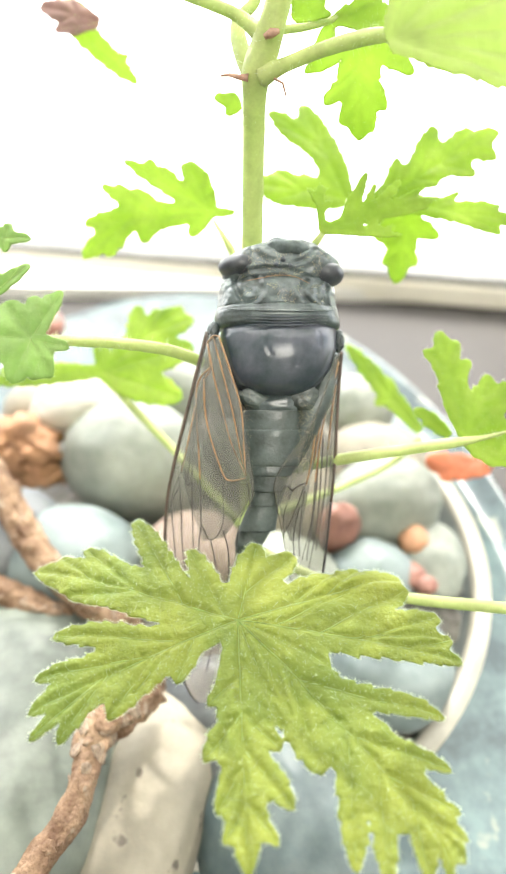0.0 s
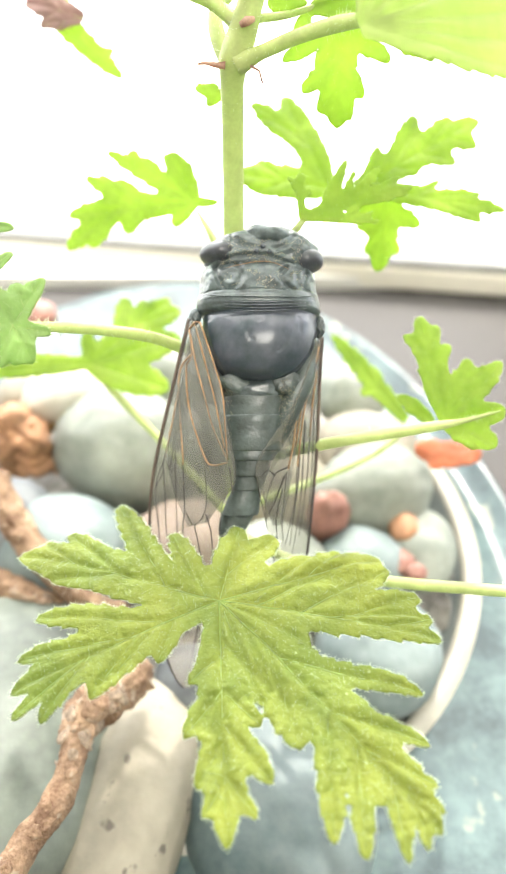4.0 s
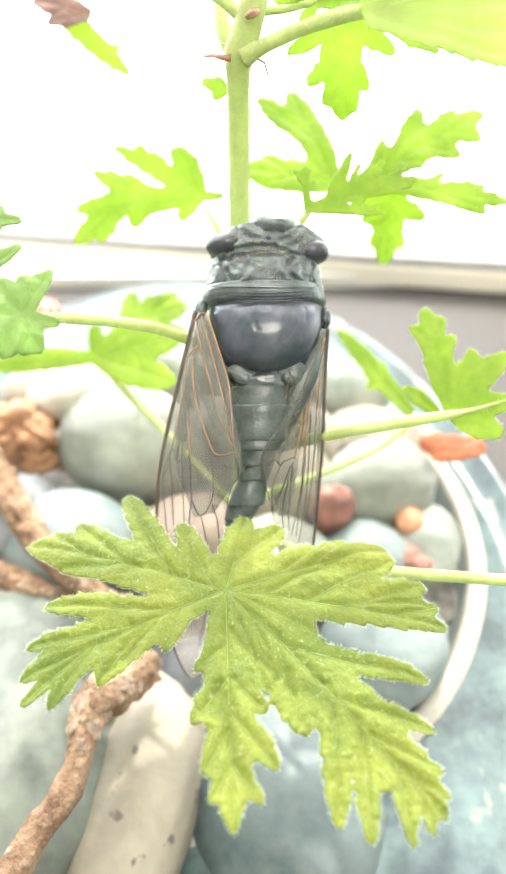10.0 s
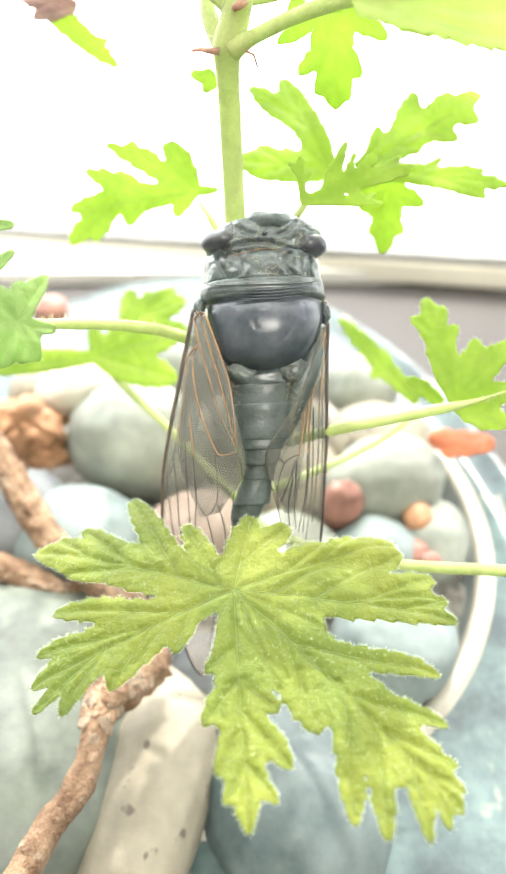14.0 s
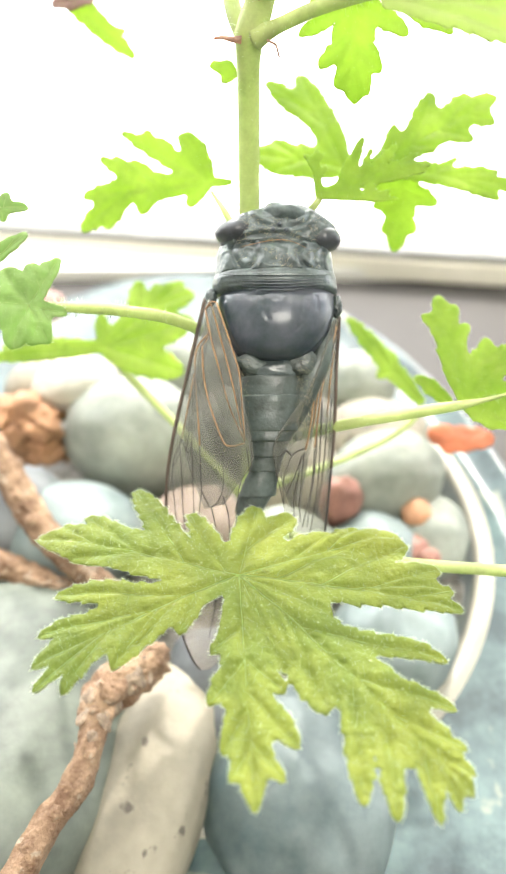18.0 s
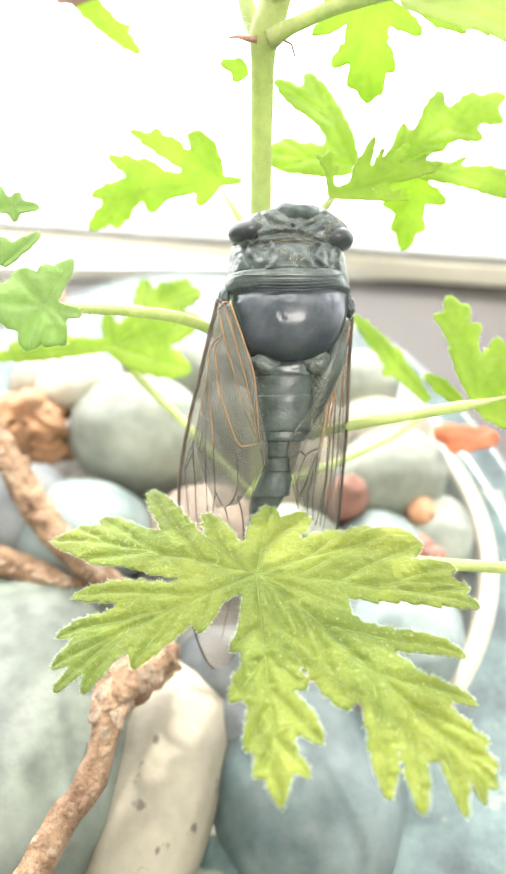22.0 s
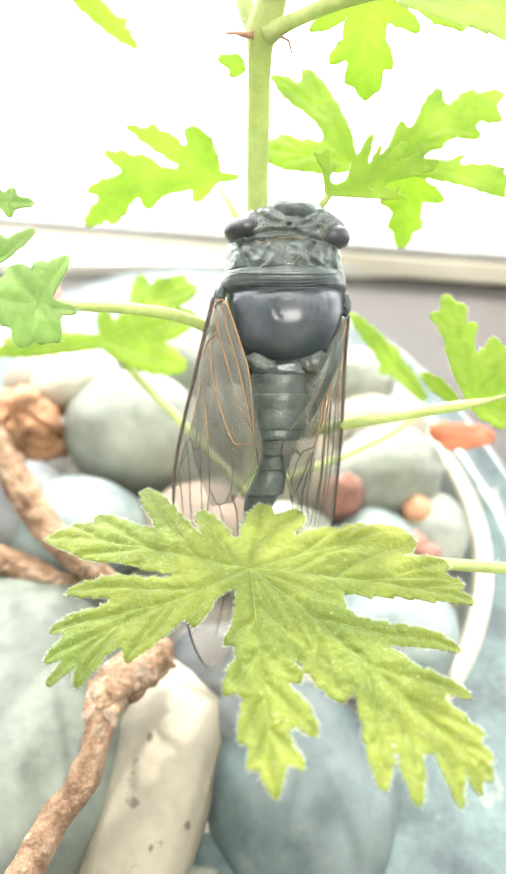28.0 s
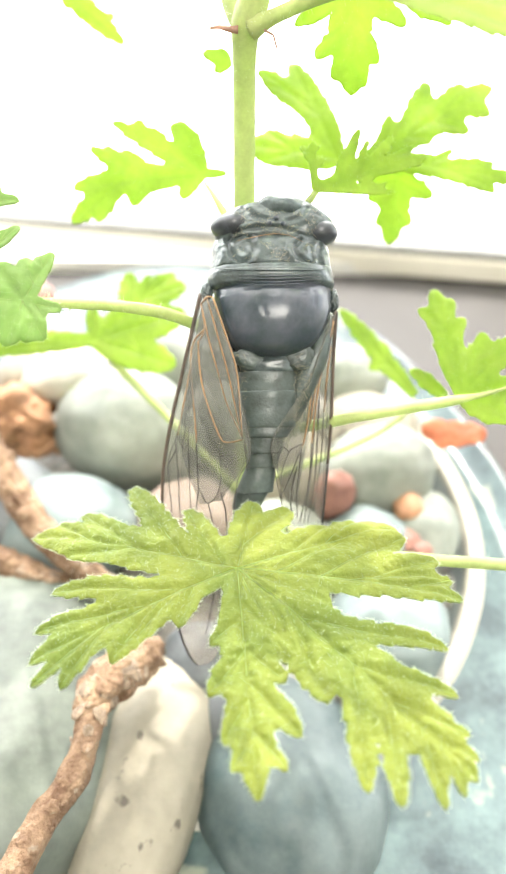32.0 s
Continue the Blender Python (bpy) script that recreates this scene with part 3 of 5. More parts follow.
stone((-27.4, 119.3, 34.4), (18, 14, 15), rz=-24, ry=-12, kind="sage", seed=15, label="large green-grey stone in the back")
stone((-50.4, 136.9, 36.0), (12, 9, 8), rz=6, kind="white", seed=16, label="bright white stone in the back")
stone((-42.7, 131.5, 41.5), (10.5, 8, 7), rz=6, kind="chalk", seed=17, label="small rounded white stone")
stone((-22.3, 144.9, 35.9), (13, 11, 10), kind="sage", seed=18, label="grey stone behind the stalks")
stone((29.4, 125.1, 28.9), (13, 11, 9), rz=-10, kind="white", seed=19, label="sunlit white stone in the back")
stone((29.4, 110.0, 30.1), (14.5, 10, 11), rz=12, kind="sage", seed=20, label="green-grey stone beside the lip")
stone((39.0, 98.0, 24.0), (8, 11, 6.5), rz=-12, kind="sage", seed=29, label="pale sage stone against the lip")
stone((25.3, 92.8, 25.9), (10, 9, 8), kind="pale", seed=21, label="pale stone below the cicada")
stone((8.6, 113.2, 27.6), (12, 12, 10), kind="white", seed=22, label="pale stone behind the insect")
stone((2.2, 130.8, 29.2), (14, 12, 9), kind="sage", seed=23, label="pale grey stone behind the insect")
stone((27.3, 143.5, 31.4), (10, 9, 8), kind="sage", seed=24, label="grey stone at the far back edge")
stone((-12.5, 95.6, 29.0), (12, 11, 9), kind="rose", seed=25, label="pinkish beige stone behind the wings")
stone((5.4, 89.2, 27.9), (13, 12, 9), kind="sage", seed=26, label="pale grey stone under the insect")
stone((35.2, 100.1, 29.6), (3.4, 3.8, 3.2), kind="brown", seed=31, label="small orange-brown pebble on the stones", name="pebble", freq=2)
stone((33.0, 91.2, 28.6), (3.6, 3.2, 2.4), kind="red", seed=32, label="small red-brown pebble on the stones", name="pebble", freq=2)
stone((35.8, 88.0, 29.5), (2.4, 2.2, 2.0), kind="red", seed=33, label="small red-brown pebble on the stones", name="pebble", freq=2)
stone((18.2, 100.0, 33.9), (4.6, 4, 6.6), rz=10, ry=8, kind="red", seed=34, label="ribbed red-brown dry seed shell", name="pebble", freq=2.2, amp=0.14)
stone((-58.2, 169.6, 39.5), (5, 5, 4), kind="red", seed=35, label="red pebble at the far edge", name="pebble", freq=2)

# wood
chunk = thing("wood_chunk", Matrix.Translation(V((-54.2, 122.0, 37.4))), "orange-brown crumbling piece of wood on the stones", "wood")
crnd = random.Random(5)
for c, r in (((0, 0, 0), (8, 7, 8)), ((-5, -2, 4), (6, 5, 4)), ((5, -3, 3), (5, 4, 3.5)), ((4, -4, -4), (5.5, 4, 4.5)), ((-3, -4, -5), (5, 4, 4)), ((8, -1, -7), (3.5, 3, 3)), ((-7, -3, -1), (4, 4, 3))):
    part("shard", blob(r, 4, 0.4, 2.4, crnd.random() * 9), M_WOOD, chunk, m=Matrix.Translation(V(c)) @ pose(0, 0, 0, crnd.uniform(-30, 30), crnd.uniform(-30, 30), crnd.uniform(-40, 40)))


def twig(name, pts, label, seed):
    """A knobbly twig with its bark knots, bud scars and a broken end."""
    path = spline([(*p, r) for p, r in pts], 14)
    base = Vector(path[len(path) // 2, :3])
    ob = thing(name, Matrix.Translation(V(base)), label, "twig", "twigs on the stones")
    loc = path.copy()
    loc[:, :3] -= np.array(base)
    part("shaft", tube(loc, 36, rough=0.16, seed=seed, fibre=0.24), M_BARK, ob)
    rnd = random.Random(seed)
    for k in range(5):
        i = rnd.randrange(2, len(loc) - 2)
        bm = blob((loc[i, 3] * 0.6, loc[i, 3] * 0.5, loc[i, 3] * 0.45), 3, 0.3, 2.5, seed + k)
        d = Vector((rnd.uniform(-0.5, 0.5), -0.5, 0.8)).normalized() * loc[i, 3] * 0.8
        part("knot", bm, M_BARK, ob, m=Matrix.Translation(V(Vector(loc[i, :3]) + d)))
    part("broken_end", blob((loc[-1, 3], loc[-1, 3], loc[-1, 3]), 3, 0.5, 2.5, seed), M_BARK, ob, m=Matrix.Translation(V(loc[-1, :3])))
    for k in range(34):     # papery scales, thickest round the knuckle
        i = rnd.randrange(1, len(loc) - 1) if k < 12 else min(len(loc) - 1, max(0, int(rnd.gauss(0.72, 0.1) * len(loc))))
        w = rnd.uniform(0.5, 1.3)
        bm = blob((w, rnd.uniform(0.7, 1.6), 0.2), 2, 0.5, 3, seed + k * 3)
        q = rnd.uniform(-1.5, 1.5)
        d = Vector((math.sin(q), -0.45 * math.cos(q), 0.9 * math.cos(q))).normalized() * loc[i, 3] * 1.02
        part("bark_flake", bm, M_FLAKE if k % 3 else M_BARK, ob, m=Matrix.Translation(V(Vector(loc[i, :3]) + d)) @ pose(0, 0, 0, 0, math.degrees(q), 0) @ pose(0, 0, 0, rnd.uniform(-20, 30), rnd.uniform(-15, 15), rnd.uniform(-60, 60)))
    return ob


twig("twig", [((-34.0, 25.1, 38.9), 2.2), ((-29.7, 33.5, 40.7), 2.05), ((-26.7, 38.9, 40.7), 2.2), ((-25.1, 44.9, 41.4), 2.0), ((-24.7, 51.4, 41.0), 3.4), ((-22.0, 55.2, 40.5), 3.7), ((-17.3, 59.6, 39.4), 2.8)], "knobbly brown twig lying on the stones", 1)
twig("twig", [((-56.9, 107.3, 50.9), 2.8), ((-49.7, 97.6, 46.2), 2.9), ((-44.3, 90.4, 42.7), 2.8), ((-38.0, 83.4, 39.4), 2.7), ((-27.9, 76.9, 35.1), 2.4), ((-22.6, 76.0, 34.1), 1.6)], "pinkish brown bent twig between stones", 4)
twig("twig", [((-55.9, 83.9, 37.0), 2.7), ((-46.9, 81.3, 35.5), 2.6), ((-40.7, 79.1, 34.6), 2.4), ((-35.8, 78.5, 34.0), 1.2)], "short rough brown twig", 7)

# ---- the plant ----
PLANT_BASE = SLANT @ shift(ROOT)
plant = thing("geranium", PLANT_BASE, "scented geranium with hairy stalks and deeply cut green leaves", "plant")
stalk(plant, "stem", [((-0.5, 125.0, -30.2), 1.75), ((-0.4, 120.0, -11.0), 1.7), ((-0.2, 112.5, 11.9), 1.65), ((-0.1, 104.5, 29.2), 1.55), ((0.1, 96.0, 40.4), 1.5), ((0.2, 91.0, 44.1), 1.55), ((0.6, 89.0, 46.3), 2.0), ((1.8, 87.0, 49.0), 1.75), ((3.1, 85.0, 52.6), 1.6), ((4.6, 83.0, 57.2), 1.5)], M_STEM, 16, 160, 3, "upright green stem", rough=0.05)
stalk(plant, "petiole", [((1.1, 88.5, 45.3), 1.5), ((3.5, 87.0, 45.6), 0.95), ((7.8, 85.0, 46.4), 0.9), ((12.7, 82.0, 46.3), 0.95), ((16.6, 79.0, 45.0), 0.7), ((19.0, 79.2, 44.6), 0.3)], M_STEM, 10, 260, 5, "hairy green stalk")
stalk(plant, "petiole", [((1.6, 87.0, 49.0), 1.2), ((-1.6, 87.0, 51.7), 0.8), ((-4.7, 86.0, 52.6), 0.75), ((-9.0, 85.0, 53.6), 0.7)], M_STEM, 10, 120, 6, "hairy green stalk")
stalk(plant, "petiole", [((-0.3, 90.0, 46.4), 1.2), ((-1.6, 90.5, 49.9), 1.1), ((-1.9, 91.0, 53.4), 0.9), ((0.1, 91.0, 55.9), 0.7), ((1.1, 91.0, 58.4), 0.5)], M_STEM, 10, 90, 7, "young green side shoot")
stalk(plant, "petiole", [((2.5, 88.0, 50.6), 0.6), ((7.6, 91.0, 53.0), 0.5), ((13.8, 94.0, 56.6), 0.5), ((17.9, 96.0, 58.6), 0.5)], M_STEM, 8, 80, 8, "thin green stalk")
bm = tube([(*(Vector((-0.6, 87.6, 44.5)) - ROOT), 0.5), (*(Vector((-1.7, 87.6, 44.6)) - ROOT), 0.3), (*(Vector((-2.9, 87.6, 44.9)) - ROOT), 0.2), (*(Vector((-4.0, 88.0, 45.0)) - ROOT), 0.15)], 6, rough=0.5)
part("bract", bm, M_BRACT, plant, "withered reddish bract")
bm = tube([(*(Vector((1.4, 85.0, 48.1)) - ROOT), 0.4), (*(Vector((2.2, 84.6, 48.4)) - ROOT), 0.6), (*(Vector((3.1, 84.8, 48.7)) - ROOT), 0.3)], 6, rough=0.5)
part("bract", bm, M_BRACT, plant, "withered reddish bract")
bm = tube([(*(Vector((2.6, 87.5, 44.4)) - ROOT), 0.15), (*(Vector((3.7, 87.5, 43.8)) - ROOT), 0.16), (*(Vector((4.1, 87.5, 42.2)) - ROOT), 0.1)], 6, rough=0.5)
part("bract", bm, M_BRACT, plant, "dark withered bract")

# broad level leaf in front, on its own hinge
LEAF_POSE = Matrix.Translation(V(HINGE) - V(ROOT))
LEAF_C = Vector((-1.9, 87.0, -22.3))
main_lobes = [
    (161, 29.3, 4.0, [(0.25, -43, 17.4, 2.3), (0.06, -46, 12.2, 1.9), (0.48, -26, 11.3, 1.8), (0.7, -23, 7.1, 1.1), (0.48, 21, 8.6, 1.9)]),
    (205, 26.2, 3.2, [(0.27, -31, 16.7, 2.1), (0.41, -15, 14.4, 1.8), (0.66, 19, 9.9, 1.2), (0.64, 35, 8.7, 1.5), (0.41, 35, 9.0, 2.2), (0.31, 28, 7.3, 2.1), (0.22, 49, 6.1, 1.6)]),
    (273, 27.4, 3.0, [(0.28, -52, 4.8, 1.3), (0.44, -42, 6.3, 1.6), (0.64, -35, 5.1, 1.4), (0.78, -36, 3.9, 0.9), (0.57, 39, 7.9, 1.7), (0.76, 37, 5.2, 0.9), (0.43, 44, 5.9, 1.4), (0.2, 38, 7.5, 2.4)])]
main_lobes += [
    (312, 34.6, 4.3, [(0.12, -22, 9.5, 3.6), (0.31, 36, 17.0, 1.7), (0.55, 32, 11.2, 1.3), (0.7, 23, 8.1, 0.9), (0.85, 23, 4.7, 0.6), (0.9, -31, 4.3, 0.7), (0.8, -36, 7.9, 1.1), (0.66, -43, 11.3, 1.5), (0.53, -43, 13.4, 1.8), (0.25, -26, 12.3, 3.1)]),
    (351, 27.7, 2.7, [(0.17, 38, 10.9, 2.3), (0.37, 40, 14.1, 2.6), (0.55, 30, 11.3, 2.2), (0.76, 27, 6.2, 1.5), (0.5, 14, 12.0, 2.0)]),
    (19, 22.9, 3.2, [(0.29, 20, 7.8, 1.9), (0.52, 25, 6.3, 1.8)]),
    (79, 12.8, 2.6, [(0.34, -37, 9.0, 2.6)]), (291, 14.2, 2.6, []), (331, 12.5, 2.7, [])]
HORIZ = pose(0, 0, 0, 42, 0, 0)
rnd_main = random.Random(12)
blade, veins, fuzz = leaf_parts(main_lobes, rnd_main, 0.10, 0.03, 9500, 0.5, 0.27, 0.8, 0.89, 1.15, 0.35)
main = part("leaf", blade, M_LEAF, plant, "broad deeply cut hairy green leaf below the insect", LEAF_POSE)
main.data.transform(Matrix.Translation(V(LEAF_C) - V(HINGE)) @ HORIZ)
so = main.modifiers.new("thickness", "SOLIDIFY")
so.thickness, so.offset = 0.0003, -1
for nm, b, mt in (("venation", veins, M_VEIN), ("leaf_down", fuzz, M_HAIR)):
    o = part(nm, b, mt, main, "pale raised veins" if nm == "venation" else "fine white bristles")
    o.data.transform(Matrix.Translation(V(LEAF_C) - V(HINGE)) @ HORIZ)
path = spline([(*(Vector(p) - HINGE), r) for p, r in [(HINGE, 0.8), ((-1.8, 96.0, -19.4), 0.75), ((-2.0, 90.5, -21.5), 0.7), (LEAF_C + Vector((0, 0.7, -0.7)), 0.45)]], 6)
part("leaf_stalk", tube(path, 10), M_STEM, main, "green leaf stalk")
stalk(plant, "petiole", [((-0.4, 121.0, -16.8), 0.9), ((-1.4, 112.0, -20.8), 0.8), (HINGE, 0.8)], M_STEM, 10, 40, 9, "green stalk of the broad leaf")

# leaves round the insect: (lobe angle, length, bulge, teeth)
add_leaf(plant, (-6.8, 112.0, 35.8), [(148, 16.8, 1.5, [(0.57, -27, 4.2, 1.2), (0.32, -23, 5.5, 1.1)]), (114, 8.6, 2.3, [(0.46, -39, 2.8, 1.1), (0.29, -88, 1.6, 0.9), (0.72, 23, 2.8, 0.9)]), (182, 21.7, 2.3, [(0.43, -34, 10.4, 1.5), (0.34, -42, 7.1, 1.2), (0.52, -56, 6.8, 1.3), (0.61, 31, 10.6, 2.2), (0.43, 61, 4.5, 1.8), (0.65, 57, 6.8, 1.9), (0.3, 34, 2.3, 1.2)]), (226, 5.1, 1.3, []), (356, 4.0, 0.8, [])], 21, M_LEAF_BACK, droop=0.05, hairs=160, tilt=(6, -8, 0))
stalk(plant, "petiole", [((-6.3, 113.4, 34.7), 0.3), ((-4.3, 111.0, 31.0), 0.55), ((-1.9, 110.0, 26.4), 0.7)], M_STEM, 8, 20, 10)
add_leaf(plant, (15.6, 118.0, 39.9), [(111, 19.2, 2.1, [(0.43, 27, 12.9, 1.6), (0.49, -14, 4.2, 0.9), (0.35, -12, 3.0, 0.7), (0.55, 43, 7.9, 1.5)]), (171, 16.1, 2.4, [(0.47, -32, 5.8, 1.0), (0.43, 26, 5.5, 1.1)])], 22, M_LEAF_BACK, droop=0.05, hairs=80, tilt=(-10, 6, 0), full=1.4)
add_leaf(plant, (9.8, 100.0, 29.5), [(18, 17.6, 1.2, [(0.19, 56, 5.3, 0.7), (0.23, 53, 8.6, 0.9), (0.34, 51, 6.1, 0.6), (0.41, 33, 7.7, 0.9), (0.57, 19, 6.3, 0.7), (0.6, -10, 5.5, 0.6), (0.43, -10, 5.8, 0.6)]), (357, 11.3, 0.8, [(0.53, 45, 3.1, 0.5), (0.63, 23, 3.6, 0.4)]), (91, 7.5, 0.7, [(0.54, 33, 3.2, 0.5), (0.41, -46, 2.3, 0.5), (0.79, -50, 1.4, 0.4)])], 23, M_LEAF_BACK, droop=0.04, hairs=260, full=0.95, tilt=(-12, 0, 0))
stalk(plant, "petiole", [((10.6, 100.7, 29.9), 0.4), ((8.6, 101.0, 27.4), 0.6), ((5.5, 106.0, 25.4), 0.7), ((0.5, 108.0, 22.5), 0.7)], M_STEM, 8, 30, 11)
add_leaf(plant, (19.3, 110.0, 37.0), [(32, 25.0, 2.2, [(0.08, 39, 6.7, 0.9), (0.16, 43, 4.3, 0.9), (0.29, 34, 10.3, 1.6), (0.52, 18, 8.3, 1.5), (0.73, 6, 5.9, 1.2), (0.5, -45, 6.2, 1.3), (0.72, -44, 5.3, 1.4), (0.29, -37, 4.1, 1.1)]), (354, 24.7, 1.6, [(0.38, 40, 5.3, 0.6), (0.51, -17, 8.4, 1.2), (0.46, 13, 9.2, 0.9)])], 24, M_LEAF_BACK, droop=0.04, hairs=120, tilt=(-8, 5, 0), full=1.25)
add_leaf(plant, (24.9, 113.0, 38.7), [(264, 13.9, 2.2, [(0.27, -79, 6.4, 1.0), (0.44, -77, 4.6, 1.0), (0.59, -42, 3.8, 1.0), (0.28, 71, 6.3, 1.3), (0.57, 47, 4.0, 1.1)])], 25, M_LEAF_BACK, droop=0.05, hairs=60, tilt=(10, 0, 0), full=1.25)
add_leaf(plant, (14.4, 94.0, 53.5), [(271, 13.0, 2.1, [(0.35, -52, 6.2, 1.1), (0.57, -36, 4.5, 0.9), (0.39, 41, 5.5, 1.1), (0.61, 24, 4.6, 0.8), (0.24, 37, 3.1, 1.3), (0.24, -52, 3.7, 1.3)]), (328, 8.7, 1.1, [(0.42, 12, 2.1, 0.6), (0.54, 16, 2.8, 0.5)]), (211, 8.7, 0.9, [(0.47, 15, 2.9, 0.6)])], 26, M_LEAF_BACK, droop=0.04, hairs=160, tilt=(12, 0, 0), full=1.35)
add_leaf(plant, (21.1, 95.0, 52.7), [(333, 7.5, 1.0, [(0.48, 29, 3.3, 0.7), (0.44, -82, 1.0, 0.6), (0.38, 48, 2.5, 0.7)])], 43, M_LEAF_BACK, droop=0.04, hairs=60, tilt=(0, 0, 0))
add_leaf(plant, (15.2, 77.0, 43.5), [(349, 21.5, 2.0, []), (359, 22.0, 2.8, []), (10, 22.0, 3.0, []), (25, 19.0, 3.0, []), (49, 11.2, 2.4, []), (77, 6.9, 1.4, [])], 29, M_LEAF_PALE, droop=0.05, hairs=120, tilt=(0, 8, 0))
add_leaf(plant, (10.7, 92.0, 54.4), [(358, 8.6, 1.0, [(0.41, 33, 4.3, 1.0), (0.32, -31, 3.0, 0.7), (0.58, 23, 3.3, 0.7)]), (29, 7.3, 1.3, []), (234, 4.6, 0.7, [(0.38, 72, 1.5, 0.6)])], 41, M_LEAF_BACK, droop=0.04, hairs=120, tilt=(0, 0, 0))
add_leaf(plant, (5.6, 90.0, 53.4), [(12, 4.7, 0.7, [(0.42, 30, 1.9, 0.5)]), (42, 5.0, 1.1, []), (84, 4.4, 1.0, [])], 42, M_LEAF_BACK, droop=0.04, hairs=60, tilt=(0, 0, 0))
add_leaf(plant, (-1.8, 104.0, 49.0), [plain_lobe(160, 4.2, 1, 0.3), plain_lobe(210, 2.6, 0, 0.3)], 36, M_LEAF_BACK, droop=0.04)
add_leaf(plant, (-34.8, 125.0, 75.8), [(320, 18.4, 2.2, [(0.5, 138, 2.9, 1.1), (0.71, 71, 3.0, 0.8), (0.65, 2, 1.7, 0.8)]), (2, 5.4, 1.9, [])], 30, M_LEAF_BACK, droop=0.05, hairs=40, tilt=(5, 5, 0))
add_leaf(plant, (-27.3, 124.0, 72.8), [plain_lobe(160, 11.5, 1, 0.2), plain_lobe(185, 8.0, 1, 0.2)], 31, M_WITHER, droop=0.12, name="dry_leaf", label="shrivelled reddish dry leaf")
add_leaf(plant, (-28.0, 89.0, 12.4), [(350, 4.8, 0.9, [(0.34, -51, 1.6, 0.6)]), (62, 8.1, 1.0, [(0.35, 47, 3.7, 1.2), (0.65, 41, 2.0, 0.7)]), (297, 5.4, 1.3, [(0.48, -47, 3.0, 1.2)]), (175, 6.6, 3.2, []), (248, 6.1, 1.7, []), (124, 6.0, 2.0, [])], 32, M_LEAF_MID, droop=0.12, hairs=900, crinkle=0.6, tilt=(-10, 15, 0), full=1.15)
add_leaf(plant, (-34.2, 92.0, 18.6), [(46, 6.8, 1.0, [(0.43, 13, 2.5, 0.5)]), (91, 3.9, 1.4, [])], 37, M_LEAF_MID, droop=0.1, hairs=160, tilt=(-10, 10, 0))
add_leaf(plant, (-36.0, 96.0, 27.1), [(8, 5.5, 1.1, [(0.4, 72, 2.5, 0.7), (0.33, -86, 2.1, 0.7)]), (97, 3.5, 1.5, [])], 38, M_LEAF_MID, droop=0.1, hairs=100, tilt=(-10, 10, 0))
stalk(plant, "petiole", [((-31.1, 93.0, 13.5), 0.35), ((-26.0, 92.0, 12.6), 0.65), ((-22.8, 92.0, 12.5), 0.75), ((-17.0, 96.0, 12.6), 0.8), ((-10.0, 102.0, 11.9), 0.85), ((-1.2, 113.0, 8.4), 0.9)], M_STEM, 10, 300, 12, "hairy green stalk")
add_leaf(plant, (-27.5, 130.0, 12.0), [(179, 18.7, 1.9, [(0.42, -105, 1.7, 1.0)]), (185, 22.6, 1.7, []), (97, 6.8, 1.6, []), (43, 20.2, 2.8, [(0.39, 43, 8.3, 2.1), (0.52, 25, 6.4, 1.5), (0.57, -20, 9.1, 2.6)]), (19, 17.7, 3.7, []), (342, 15.2, 3.7, [(0.56, 133, 4.3, 2.1)])], 33, M_LEAF_BACK, droop=0.06, hairs=80, tilt=(-12, 8, 0))
stalk(plant, "petiole", [((-26.8, 130.8, 12.4), 0.5), ((-24.0, 131.0, 7.4), 0.75), ((-15.3, 130.0, -1.6), 0.8), ((-2.3, 124.0, -15.3), 0.85)], M_STEM, 8, 60, 13)
add_leaf(plant, (30.2, 100.0, 0.2), [(102, 16.1, 1.9, [(0.62, 37, 4.6, 1.0), (0.69, -37, 3.7, 1.0), (0.5, -50, 4.2, 1.0), (0.28, -10, 3.4, 1.2)]), (68, 9.7, 1.4, [(0.6, -34, 3.5, 0.9), (0.42, -55, 4.4, 0.9)]), (46, 11.9, 1.6, []), (8, 8.5, 1.9, []), (332, 8.0, 1.7, []), (318, 6.0, 1.3, [])], 34, M_LEAF_BACK, droop=0.05, hairs=700, tilt=(-8, -6, 0), full=1.2)
add_leaf(plant, (31.2, 112.0, 0.2), [(139, 7.0, 1.4, [(0.44, -23, 2.0, 0.7)])], 39, M_LEAF_BACK, droop=0.05, hairs=30, tilt=(-8, -6, 0))
stalk(plant, "petiole", [((37.5, 98.6, 1.3), 0.12), ((32.3, 98.9, -0.1), 0.4), ((29.0, 99.5, -0.7), 0.72), ((24.4, 101.0, -1.4), 0.85), ((12.8, 104.0, -3.3), 0.85), ((1.5, 117.0, -6.1), 0.9)], M_STEM, 10, 80, 14)
